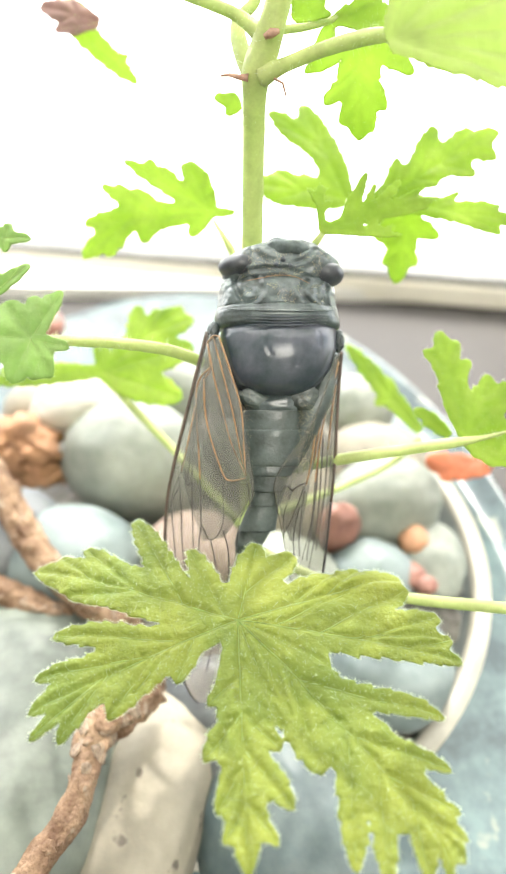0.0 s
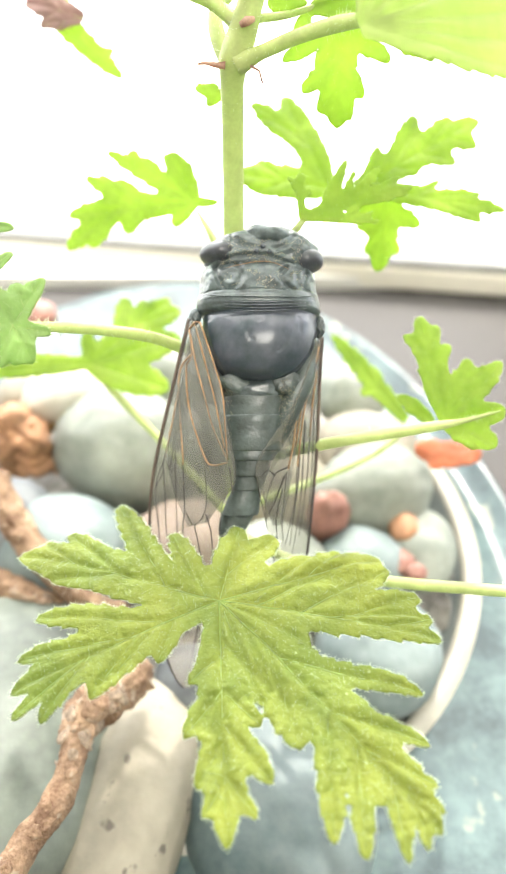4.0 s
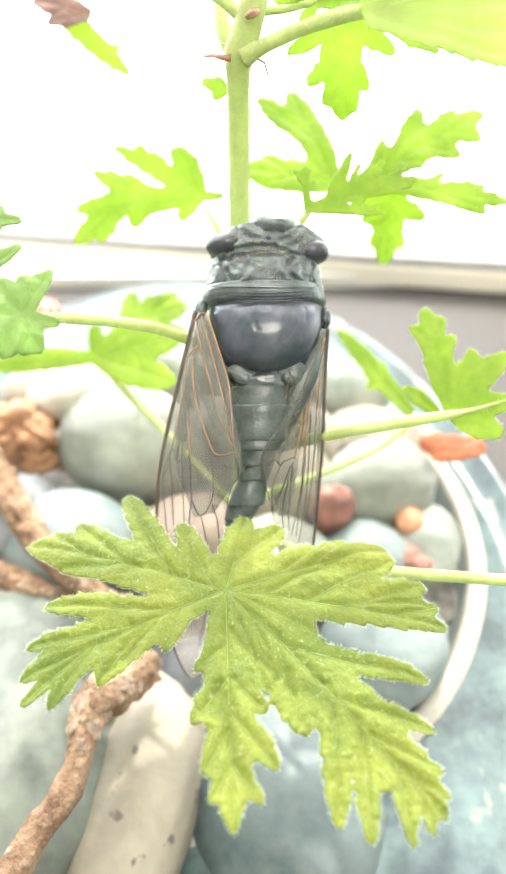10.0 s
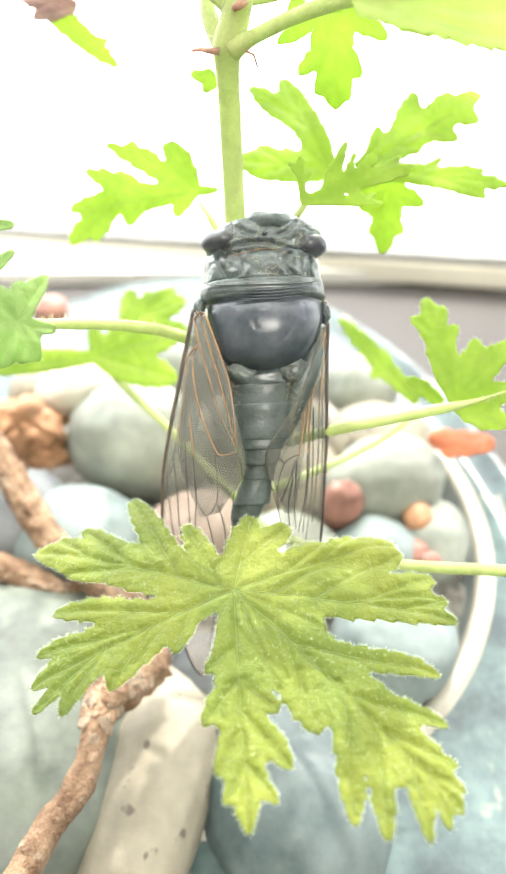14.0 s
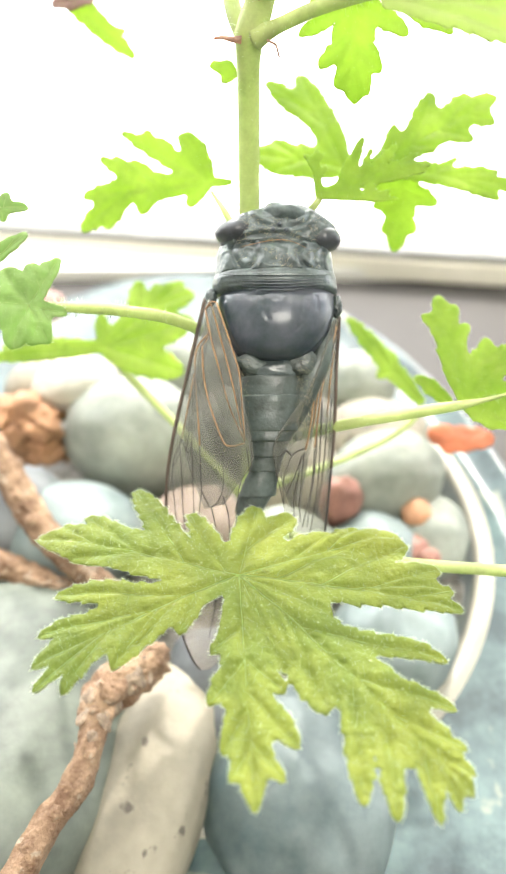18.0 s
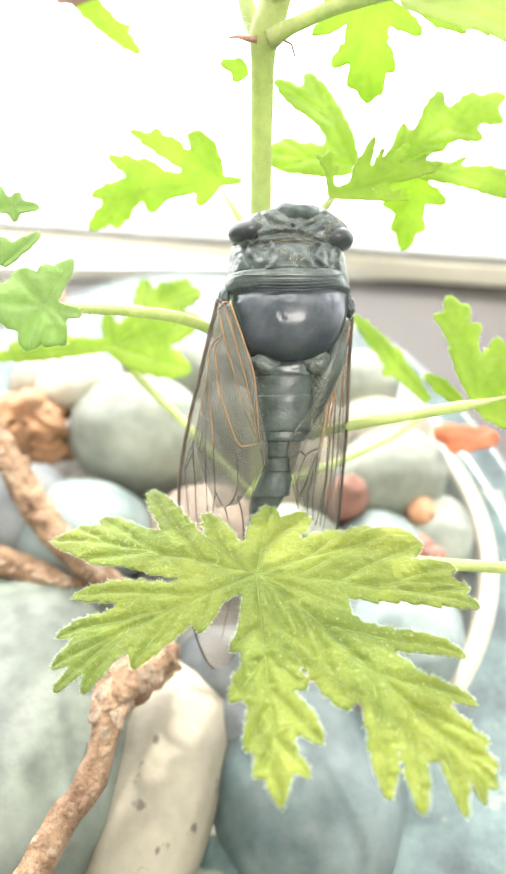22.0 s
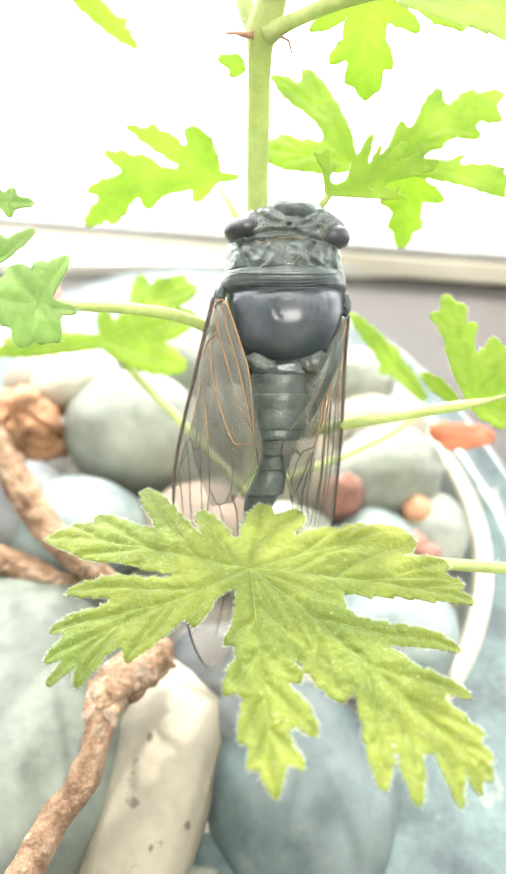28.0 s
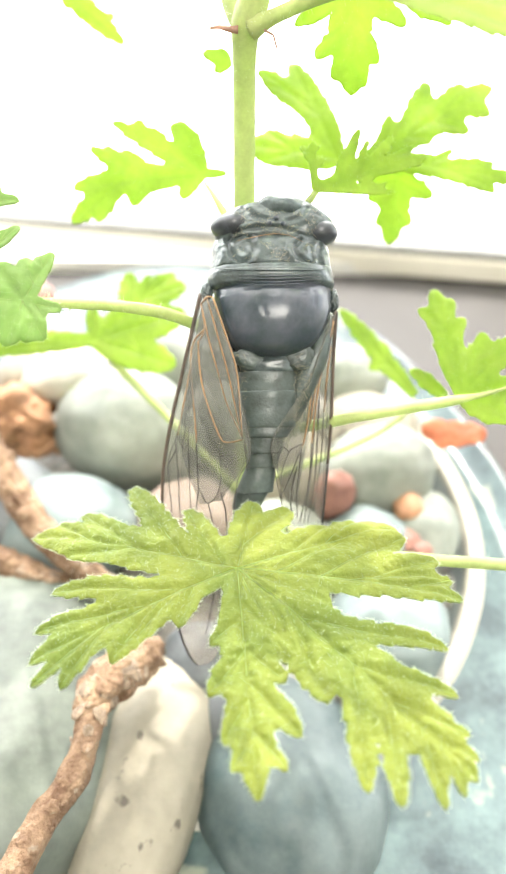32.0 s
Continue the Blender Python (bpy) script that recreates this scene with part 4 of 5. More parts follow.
add_leaf(plant, (32.7, 138.0, 1.1), [(128, 22.9, 2.7, [(0.54, -15, 4.6, 1.4), (0.38, -38, 3.8, 1.3), (0.37, 69, 3.7, 1.6)])], 35, M_LEAF_BACK, droop=0.05, hairs=40, tilt=(-8, 0, 0), full=0.8)
stalk(plant, "petiole", [((32.8, 138.0, -0.1), 0.6), ((26.4, 136.0, -5.1), 0.65), ((15.2, 132.0, -9.8), 0.7), ((0.8, 122.0, -14.0), 0.8)], M_STEM, 8, 40, 15)
stalk(plant, "petiole", [((0.6, 122.0, -19.3), 0.8), ((12.0, 112.0, -23.1), 0.8), ((23.5, 104.0, -23.8), 0.85), ((39.1, 98.0, -24.1), 0.85)], M_STEM, 10, 60, 16)

# unseen upper stem, stalks and leaves, added between sun and dish to cast dapples
TOP = Vector((6.4, 77.0, 67.6))
stalk(plant, "stem", [((4.5, 83.0, 56.6), 1.5), ((5.4, 80.0, 62.1), 1.4), (TOP, 1.2)], M_STEM, 12, 0, 40, "unseen upper part of the green stem, added to carry the shading leaves")
rnd = random.Random(77)
inv = SLANT.inverted()
for k, (x, y, z, r) in enumerate(((-38, 128, 186, 17), (-12, 122, 192, 18), (9, 129, 184, 15), (44, 137, 190, 15), (66, 124, 184, 15), (-26, 158, 190, 17), (2, 154, 184, 15), (28, 160, 192, 18), (56, 156, 186, 16), (-52, 176, 196, 16), (-8, 190, 196, 15), (44, 192, 196, 17), (84, 170, 192, 16), (-62, 142, 192, 14), (92, 132, 188, 17), (80, 100, 196, 15), (108, 158, 192, 17), (30, 104, 194, 12), (118, 120, 196, 17), (-15, 146, 188, 16), (-34, 110, 194, 13), (22, 142, 194, 11), (-10, 199, 142, 17))):
    c = inv @ Vector((x * 0.001, y * 0.001, z * 0.001)) * 1000
    add_leaf(plant, c, [plain_lobe(a + rnd.uniform(-8, 8), r * rnd.uniform(0.8, 1.05), 2, 0.17) for a in (-20, 25, 75, 125, 170, 215)], 80 + k, M_LEAF, tilt=(-90 + 42 + rnd.uniform(-20, 15), rnd.uniform(-15, 15), rnd.uniform(0, 360)), droop=0.1, cell=0.7)
    stalk(plant, "petiole", [(TOP.lerp(Vector((5.4, 80.0, 62.1)), k / 24), 0.8), (TOP.lerp(c, 0.5) + Vector((0, 0, 4)), 0.7), (c, 0.5)], M_STEM, 7, 0, 90 + k)

# a fallen red leaf on the lip
b, v, z = leaf_parts([plain_lobe(8, 7.5, 0, 0.36), plain_lobe(172, 6.5, 0, 0.4), plain_lobe(228, 4.5, 0, 0.4), plain_lobe(60, 3.4, 0, 0.6), plain_lobe(320, 3.5, 0, 0.6)], random.Random(3), 0.05, 0.0, 0, 0.9, 0.5, 1.0, 1.0, 0.0)
fallen = solid("fallen_leaf", b, M_DRY, "fallen brick-red leaf on the dish's rim", "leaf", m=Matrix.Translation(V((42.7, 106.0, 46.5))) @ pose(0, 0, 0, 25, 0, -10))
fallen.modifiers.new("thickness", "SOLIDIFY").thickness = 0.0005
v.free()
z.free()

# ---- the insect ----
CORE = Vector((3.3, 101.0, 10.7))
bug = thing("cicada", SLANT @ shift(CORE), "large black cicada with clear tan-veined wings clinging to the stem", "insect")


def lump(name, c, radii, mat, label="", rz=0, rx=0, ry=0, amp=0.06, freq=2.0, seed=1, parent=None, sub=4, power=1.0):
    bm = blob(radii, sub, amp, freq, seed, power)
    bm.transform(Matrix.Translation(V(Vector(c) - CORE)) @ pose(0, 0, 0, rx, ry, rz))
    return part(name, bm, mat, parent or bug, label)


SHELL = {}


def face(name, x, z):
    """The near side of a plate at that place across and along."""
    rows, ex = SHELL[name]
    o = rows[np.argsort(rows[:, 0])]
    xl, xr, front, back = (np.interp(z, o[:, 0], o[:, k]) for k in (1, 2, 3, 4))
    u = min(0.98, abs((x - (xl + xr) / 2) / ((xr - xl) / 2)))
    return (front + back) / 2 - (back - front) / 2 * (1 - u ** (2 / ex)) ** (ex / 2)


def trace(marks, x, z):
    """How far a place lies from the nearest of the curves."""
    d = 9.0
    for (x0, z0), (x1, z1), (x2, z2) in marks:
        for k in range(25):
            t = k / 24
            d = min(d, math.hypot(x - ((1 - t) ** 2 * x0 + 2 * t * (1 - t) * x1 + t * t * x2), z - ((1 - t) ** 2 * z0 + 2 * t * (1 - t) * z1 + t * t * z2)))
    return d


def wrinkled(mid, x, z):
    """Oblique furrows with raised rims on both flanks of the front plate, a smooth waist between them."""
    q = Vector((x * 0.55, z * 0.42, 3.1))
    fold = abs(noise.noise(q)) + 0.6 * abs(noise.noise(q * 2.3))
    side = min(1.0, max(0.0, abs(x - mid - 0.3) - 1.6) / 1.2)
    d = trace(PRON_MARKS, x, z)
    return (0.2 - 0.62 * fold) * side + 0.5 * math.exp(-(d / 0.3) ** 2) - 0.22 * math.exp(-((d - 0.62) / 0.25) ** 2)


def pitted(mid, x, z):
    q = Vector((x * 0.5, z * 0.6, 8.0))
    d = trace(HEAD_MARKS, x, z)
    return 0.1 - 0.32 * abs(noise.noise(q)) - 0.14 * abs(noise.noise(q * 2.6)) + 0.35 * math.exp(-(d / 0.28) ** 2) - 0.15 * math.exp(-((d - 0.6) / 0.25) ** 2)


def lined(mid, x, z):
    """Fine furrows of the back plate and its raised hem."""
    return 0.15 * math.exp(-(trace(MARKS, x, z) / 0.18) ** 2) - 0.35 * math.exp(-(trace(HEM, x, z) / 0.3) ** 2) - 0.05 * noise.noise(Vector((x * 0.5, z * 0.25, 1.0)))


PRON_MARKS = [((0.1, 22.4), (2.4, 19.9), (-0.5, 18.1)), ((7.4, 21.4), (5.2, 19.9), (8.3, 18.0)), ((-2.5, 22.0), (-2.3, 19.9), (-1.2, 18.4)), ((10.2, 20.8), (9.6, 19.2), (10.3, 18.0))]
HEAD_MARKS = [((-1.6, 22.6), (3.6, 24.0), (7.8, 21.8)), ((-0.2, 26.4), (0.6, 24.6), (2.6, 24.2)), ((8.4, 25.8), (7.4, 24.2), (5.8, 24.0))]
MARKS = [((1.4, 15.0), (1.4, 12.6), (2.4, 11.0)), ((7.7, 13.6), (7.4, 10.6), (6.1, 9.5)), ((9.0, 14.3), (9.2, 13.4), (9.1, 12.4)), ((3.5, 14.9), (3.6, 14.4), (3.5, 13.7))]
HEM = [((-3.7, 13.8), (-3.2, 9.3), (-0.4, 5.9)), ((-0.4, 5.9), (3.4, 4.9), (6.9, 6.2)), ((6.9, 6.2), (10.4, 8.0), (11.4, 12.6))]


def plate(name, rows, mat, label="", parent=None, ex=0.8, amp=0.0, freq=0.5, seed=0.0, seg=56, fine=6, groove=0.0, relief=None):
    """A shell plate lofted from rows of (height, left, right, front, back) in the slanted axes (mm)."""
    rows = spline(rows, fine)
    SHELL[name] = (rows, ex)
    bm, rings = bmesh.new(), []
    for z, xl, xr, front, back in rows:
        ring = []
        for k in range(seg):
            q = 2 * math.pi * k / seg
            cx, sx = math.cos(q), math.sin(q)
            ux, uy = math.copysign(abs(cx) ** ex, cx), math.copysign(abs(sx) ** ex, sx)
            mid = (front + back) / 2
            p = Vector(((xl + xr) / 2 + (xr - xl) / 2 * ux, mid - (back - front) / 2 * uy, z))
            nz = noise.noise(p * freq + Vector((seed, 0, 0))) + 0.5 * noise.noise(p * freq * 2.6 + Vector((0, seed, 0)))
            p += Vector((ux * 0.6, -uy, 0)) * amp * nz
            if groove:
                p.y += groove * math.sin(z * 9.0) * max(0, uy)
            if relief and uy > 0:
                p.y += relief((xl + xr) / 2, p.x, z) * min(1.0, uy * 3)
            ring.append(bm.verts.new((p - CORE) * 0.001))
        rings.append(ring)
    for a, b in zip(rings, rings[1:]):
        for k in range(seg):
            bm.faces.new((a[k], a[(k + 1) % seg], b[(k + 1) % seg], b[k]))
    bm.faces.new(rings[0])
    bm.faces.new(rings[-1])
    bmesh.ops.recalc_face_normals(bm, faces=bm.faces)
    return part(name, bm, mat, parent or bug, label)


head = plate("head", [(27.9, 2.9, 6.9, 99.5, 102), (27.4, 1.3, 8.4, 98, 104), (26.4, -1.9, 10.4, 97.2, 105.5), (25.0, -4.3, 12.1, 96.8, 106), (23.4, -4.5, 12.1, 96.6, 106), (21.8, -4.1, 11.6, 97.2, 106), (20.9, -3.5, 10.8, 98.5, 105)], M_CHITIN, "black head with golden down", amp=0.25, freq=0.55, seed=2, seg=130, fine=12, relief=pitted)
lump("brow", (4.8, 98.6, 26.3), (3.3, 2.6, 1.6), M_CHITIN, "", amp=0.08, seed=3, ry=4, parent=head)
lump("eye", (-1.8, 99.5, 24.0), (3.1, 2.9, 1.75), M_EYE, "dark glossy bulging eye", amp=0.02, ry=-4, parent=head)
lump("eye", (10.3, 99.8, 22.9), (2.5, 2.6, 1.8), M_EYE, "dark glossy bulging eye", amp=0.02, parent=head)
for q in ((4.1, 96.3, 24.2), (3.2, 96.2, 23.5), (5.0, 96.2, 23.4)):
    lump("ocellus", q, (0.35, 0.3, 0.35), M_GLOSS, amp=0.0, parent=head, sub=2)
pron = plate("pronotum", [(22.6, -4.1, 11.3, 97.5, 106), (21.7, -4.6, 11.5, 96.6, 107), (20.2, -4.9, 11.7, 96, 107.5), (18.6, -5.1, 11.9, 95.7, 108), (17.7, -5.1, 11.9, 96, 108)], M_CHITIN, "black wrinkled front plate with golden down", amp=0.3, freq=0.42, seed=11, seg=150, fine=16, relief=wrinkled)
plate("collar", [(18.4, -4.9, 11.9, 96.2, 108), (18.0, -5.3, 12.1, 95.4, 108.3), (16.9, -5.5, 12.3, 95.1, 108.5), (15.8, -5.3, 12.4, 95.3, 108.5), (15.3, -4.8, 12.1, 96.2, 108)], M_CHITIN, "fine-ridged collar of the front plate", parent=pron, amp=0.12, freq=0.6, groove=0.05, seed=3)
plate("mesonotum", [(16.2, -4.3, 11.6, 97, 108), (15.6, -4.6, 11.9, 95.7, 108.5), (13.9, -4.6, 12.0, 94.6, 109), (11.5, -4.1, 11.7, 94, 109), (9.2, -3.5, 11.1, 94.1, 108.5), (7.3, -2.4, 9.9, 94.7, 108), (6.2, -0.8, 8.4, 95.8, 107), (5.7, 0.6, 7.2, 97, 107)], M_GLOSS, "glossy black back plate with a violet reflection put into its colour", amp=0.05, freq=0.3, ex=0.9, seg=150, fine=14, relief=lined)
plate("scutellum", [(7.2, -1.3, 8.6, 98, 106), (6.3, -1.9, 8.9, 97.4, 106), (4.9, -1.8, 8.6, 96.6, 106), (3.7, -1.1, 7.8, 96.6, 106), (3.1, -0.6, 7.5, 97.6, 106)], M_CHITIN, "black cross-shaped ridge", amp=0.5, freq=0.6, seed=4)
lump("cruciform_arm", (0.2, 97.2, 5.2), (2.2, 0.45, 1.2), M_SEG, amp=0.25, ry=20)
lump("cruciform_arm", (7.1, 97.2, 5.4), (2.0, 0.5, 1.7), M_SEG, amp=0.25, ry=-25)
SEGS = [
    ((3.7, -1.6, 7.8, 96.4), (0.6, -1.8, 7.6, 96.4)),
    ((1.0, -1.8, 7.7, 96), (-4.0, -1.4, 6.5, 96)),
    ((-3.6, -1.3, 6.5, 96.2), (-5.4, -0.6, 5.4, 96.2)),
    ((-5.1, -0.6, 5.3, 96.8), (-7.6, -0.2, 4.5, 96.8)),
    ((-7.3, -0.2, 4.5, 97.4), (-9.6, -0.5, 3.8, 97.4)),
    ((-9.4, -0.5, 3.7, 98.2), (-13.2, -2.1, 3.2, 98.2)),
    ((-12.8, -2.1, 3.0, 99.5), (-15.5, -2.7, 1.3, 99.5)),
    ((-15.0, -2.6, 1.1, 101), (-17.8, -2.4, -0.6, 101)),
]
for i, ((z0, l0, r0, fr), (z1, l1, r1, _)) in enumerate(SEGS):
    rows = []
    for k, rim in ((0, 0.22), (0.05, 0.04), (0.5, -0.03), (0.96, 0.0), (1.0, 0.2)):
        z, l, r = z0 + (z1 - z0) * k, l0 + (l1 - l0) * k, r0 + (r1 - r0) * k
        rows.append((z, l + rim, r - rim, fr + rim, fr + (r - l) * 0.8 - rim))
    plate("abdomen_segment", rows, M_SEG, "dark olive-black abdomen plate" if i > 4 else "", amp=0.14, freq=0.7, seed=i, ex=0.95, seg=40, fine=4)

# seams of the head and ridges of the collar

def seam(parent, pts, r, mat, label=""):
    path = spline([(*(Vector(p) - CORE), r * (1.0 if 0 < i < len(pts) - 1 else 0.4)) for i, p in enumerate(pts)], 6)
    part("seam", tube(path, 6, rough=0.3), mat, parent, label)


seam(head, [(-1.2, 96.6, 21.3), (1.1, 95.9, 21.6), (3.5, 95.6, 21.9), (5.7, 95.7, 21.7), (7.7, 96.2, 20.9)], 0.05, M_VEIN_TAN, "thin golden seam")
seam(pron, [(-4.1, 96.4, 17.6), (-1.8, 95.5, 17.2), (3.4, 95.0, 17.0), (8.7, 95.5, 17.0), (11.1, 96.4, 17.3)], 0.09, M_CHITIN)
for y in (566, 571, 576, 581):
    seam(pron, [(q[0], q[1], q[2] - (y - 566) * 0.078) for q in ((-1.1, 95.2, 16.4), (1.9, 94.8, 16.2), (5.7, 94.9, 16.2), (9.9, 95.4, 16.5))], 0.1, M_GLOSS)
# legs gripping the stem
for side in (-1, 1):
    for k, (y0, y1) in enumerate(((560, 520), (620, 600), (690, 760))):
        p0, p3 = Vector((3.5, 105.0, 13.6)) + Vector((side * 4.5, 0, (620 - y0) * 0.078)), Vector((-0.1, 110.0, 14.2)) + Vector((side * 1.6, -1.0, (620 - y1) * 0.078))
        knee = (p0 + p3) / 2 + Vector((side * (3.4 + k * 0.5), 1.2, 1.5 - k * 1.5))
        leg = part("leg", tube(spline([(*(p0 - CORE), 0.8), (*(knee - CORE), 0.65), (*(p3 - CORE), 0.32)], 4), 7, rough=0.2), M_SEG, bug, "thin black jointed leg")
lump("shoulder", (-5.6, 100.0, 15.1), (0.8, 1.0, 1.2), M_CHITIN, "wing hinge", amp=0.25, freq=4)
lump("shoulder", (12.2, 100.5, 13.6), (0.75, 1.0, 1.6), M_CHITIN, "wing hinge", amp=0.25, freq=4)

# golden down
rnd = random.Random(8)
bm = bmesh.new()
for k in range(900):
    n = "head" if k % 3 else "pronotum"
    x, z = rnd.uniform(-5.6, 5.8) + (4.0 if rnd.random() < 0.2 else 0), rnd.uniform(*((21.9, 25.8) if n == "head" else (17.6, 21.1)))
    x += 3.8
    q = Vector((x, face(n, x, z) - 0.12, z)) - CORE
    if noise.noise(Vector((x * 0.6, z * 0.6, 2.0))) < -0.05:
        continue
    hair(bm, q, Vector((rnd.uniform(-1, 1), -0.35, rnd.uniform(-1, 0.4))), rnd.uniform(0.25, 0.6), 0.022)
for k in range(520):
    s = rnd.choice((-1, 1, 1))
    q = Vector((3.0, 101.0, 3.1)) - CORE + Vector((s * rnd.uniform(3.2, 5.4), -rnd.uniform(3.6, 4.6), rnd.uniform(-7, 3)))
    hair(bm, q, Vector((rnd.uniform(-1, 1), -0.6, rnd.uniform(-1, 0.2))), rnd.uniform(0.3, 0.7), 0.016)
part("down", bm, M_FUZZ, bug, "short golden down")


def wing(name, costa, inner, label, tan, dark, edge=True):
    """A wing lofted between its front and its inner edge, with tube veins."""
    c, n = spline([Vector(p) - CORE for p in costa], 6), spline([Vector(p) - CORE for p in inner], 6)
    m = 40

    def along(a, s):
        x = s * (len(a) - 1)
        i = min(int(x), len(a) - 2)
        return Vector(a[i]) * (1 - (x - i)) + Vector(a[i + 1]) * (x - i)

    def at(s, t):
        p = along(c, s).lerp(along(n, s), t)
        p.y += -0.7 * math.sin(math.pi * t) * (1 - s) + 0.25 * math.sin(t * 19 + s * 5) * 0.5
        return p

    bm, k = bmesh.new(), 14
    grid = [[bm.verts.new(at(i / m, j / k) * 0.001) for j in range(k + 1)] for i in range(m + 1)]
    for i in range(m):
        for j in range(k):
            bm.faces.new((grid[i][j], grid[i][j + 1], grid[i + 1][j + 1], grid[i + 1][j]))
    w = part(name, bm, M_WING if edge else M_HIND, bug, label)
    if edge:
        so = w.modifiers.new("thickness", "SOLIDIFY")
        so.thickness, so.offset = 0.0001, 0

    def vein(pts, r0, r1, mat, nm):
        path = spline(pts, 6)
        rows = [(*p, r0 + (r1 - r0) * i / (len(path) - 1)) for i, p in enumerate(path)]
        return part(nm, tube(rows, 5), mat, w)

    def on(x, z):
        """The point of the wing at that place across and along, in the slanted axes."""
        x, z = x - CORE.x, z - CORE.z
        sc = np.interp(-z, -c[:, 2], np.linspace(0, 1, len(c)))
        best = min(((at(u, q) - Vector((x, at(u, q).y, z))).length, u, q) for u in np.linspace(max(0, sc - 0.14), min(1, sc + 0.14), 15) for q in np.linspace(0, 1, 21))
        p = at(best[1], best[2])
        return (x, p.y - 0.06, z)

    if not edge:
        return w
    vein([at(q, 0.01) for q in np.linspace(0, 0.45, 7)], 0.36, 0.24, M_VEIN_BROWN, "front_edge")
    vein([at(q, 0.01) for q in np.linspace(0.45, 1, 7)], 0.24, 0.12, M_VEIN_DARK, "front_edge")
    vein([at(q, 0.99) for q in np.linspace(0.3, 1, 9)], 0.05, 0.04, M_VEIN_DARK, "hind_edge")
    for t in tan:
        vein([on(*p) for p in t], 0.145, 0.105, M_VEIN_TAN, "tan_vein")
    for t in dark:
        vein([on(*p) for p in t], 0.10, 0.06, M_VEIN_DARK, "dark_vein")
    rnd, bm = random.Random(len(dark)), bmesh.new()
    for _ in range(150):
        q = at(rnd.uniform(0.04, 0.4), rnd.uniform(0.3, 0.97))
        hair(bm, q + Vector((0, -0.06, 0)), Vector((rnd.uniform(-1, 1), -0.5, rnd.uniform(-1, 0.2))), rnd.uniform(0.15, 0.4), 0.02)
    part("down", bm, M_FUZZ, w, "scattered golden down")
    return w


TAN_A = [[(-4.7, 13.9), (-3.0, 8.7), (-1.6, 3.8), (-1.2, -1.7), (-1.0, -5.2)], [(-6.4, 13.3), (-5.4, 8.3), (-4.2, 3.8), (-3.0, -0.7), (-1.0, -5.3)], [(-6.1, 9.6), (-7.7, 8.0), (-8.1, 4.6), (-7.6, -3.4), (-7.5, -6.0)],
         [(-6.9, 8.2), (-6.8, 4.6), (-6.1, 0.6), (-4.2, -5.0), (-3.0, -6.0), (-1.0, -5.6)], [(-8.2, 4.4), (-9.4, -1.0), (-10.4, -5.0)], [(-5.5, 13.8), (-4.1, 8.6), (-2.7, 3.1), (-1.4, -3.6)], [(-6.4, 13.3), (-5.5, 14.0), (-4.7, 13.9)], [(-6.4, 13.3), (-6.0, 9.6), (-6.9, 8.1)]]
DARK_A = [[(-10.4, -5.0), (-11.9, -9.1), (-11.6, -14.7), (-11.1, -20.9)], [(-10.7, -5.6), (-10.4, -10.7), (-10.3, -16.0), (-9.7, -21.7)], [(-7.5, -6.0), (-7.4, -12.6), (-7.7, -14.8), (-8.0, -21.7), (-8.6, -31.9)], [(-7.4, -12.4), (-6.0, -14.7), (-4.2, -12.0), (-4.2, -6.0)],
          [(-6.0, -14.7), (-5.4, -17.7), (-4.9, -22.0), (-5.8, -29.5), (-7.0, -35.0)], [(-4.2, -12.9), (-3.5, -16.0), (-3.5, -20.0), (-4.1, -22.0), (-5.0, -28.7)], [(-0.8, -6.2), (-0.5, -7.9), (-0.4, -10.0)], [(-8.9, 0.6), (-9.1, -4.1), (-9.7, -6.7)], [(-8.2, 3.8), (-8.7, -6.0), (-8.6, -15.8)], [(-10.4, -5.0), (-9.4, -6.9), (-8.7, -6.1)], [(-11.9, -9.3), (-11.3, -8.3), (-10.5, -6.9)]]
wing("forewing", [(-6.5, 100.5, 15.0), (-9.2, 102.0, 5.1), (-12.2, 104.0, -6.2), (-13.2, 105.0, -14.6), (-12.9, 106.0, -24.7), (-11.2, 107.0, -34.6), (-9.7, 107.0, -38.6), (-8.4, 107.0, -40.2)],
     [(-4.6, 97.5, 13.7), (-2.6, 95.8, 7.9), (-1.1, 95.2, 0.3), (0.2, 95.8, -7.6), (-2.0, 98.0, -12.4), (-2.6, 102.0, -23.8), (-3.9, 105.0, -34.0), (-5.4, 106.6, -38.4), (-7.4, 107.0, -40.2)], "clear wing with tan and dark veins", TAN_A, DARK_A)
TAN_B = [[(11.9, 10.9), (10.4, 6.6), (9.0, 2.6), (8.2, -3.4), (7.5, -6.7)], [(12.1, 9.7), (11.1, 6.3), (10.0, 2.6), (9.3, -2.4), (8.9, -6.4)], [(11.8, 7.4), (11.2, 3.3), (10.8, -2.0)], [(12.0, 10.5), (10.7, 6.2), (9.5, 2.5), (8.6, -3.6)]]
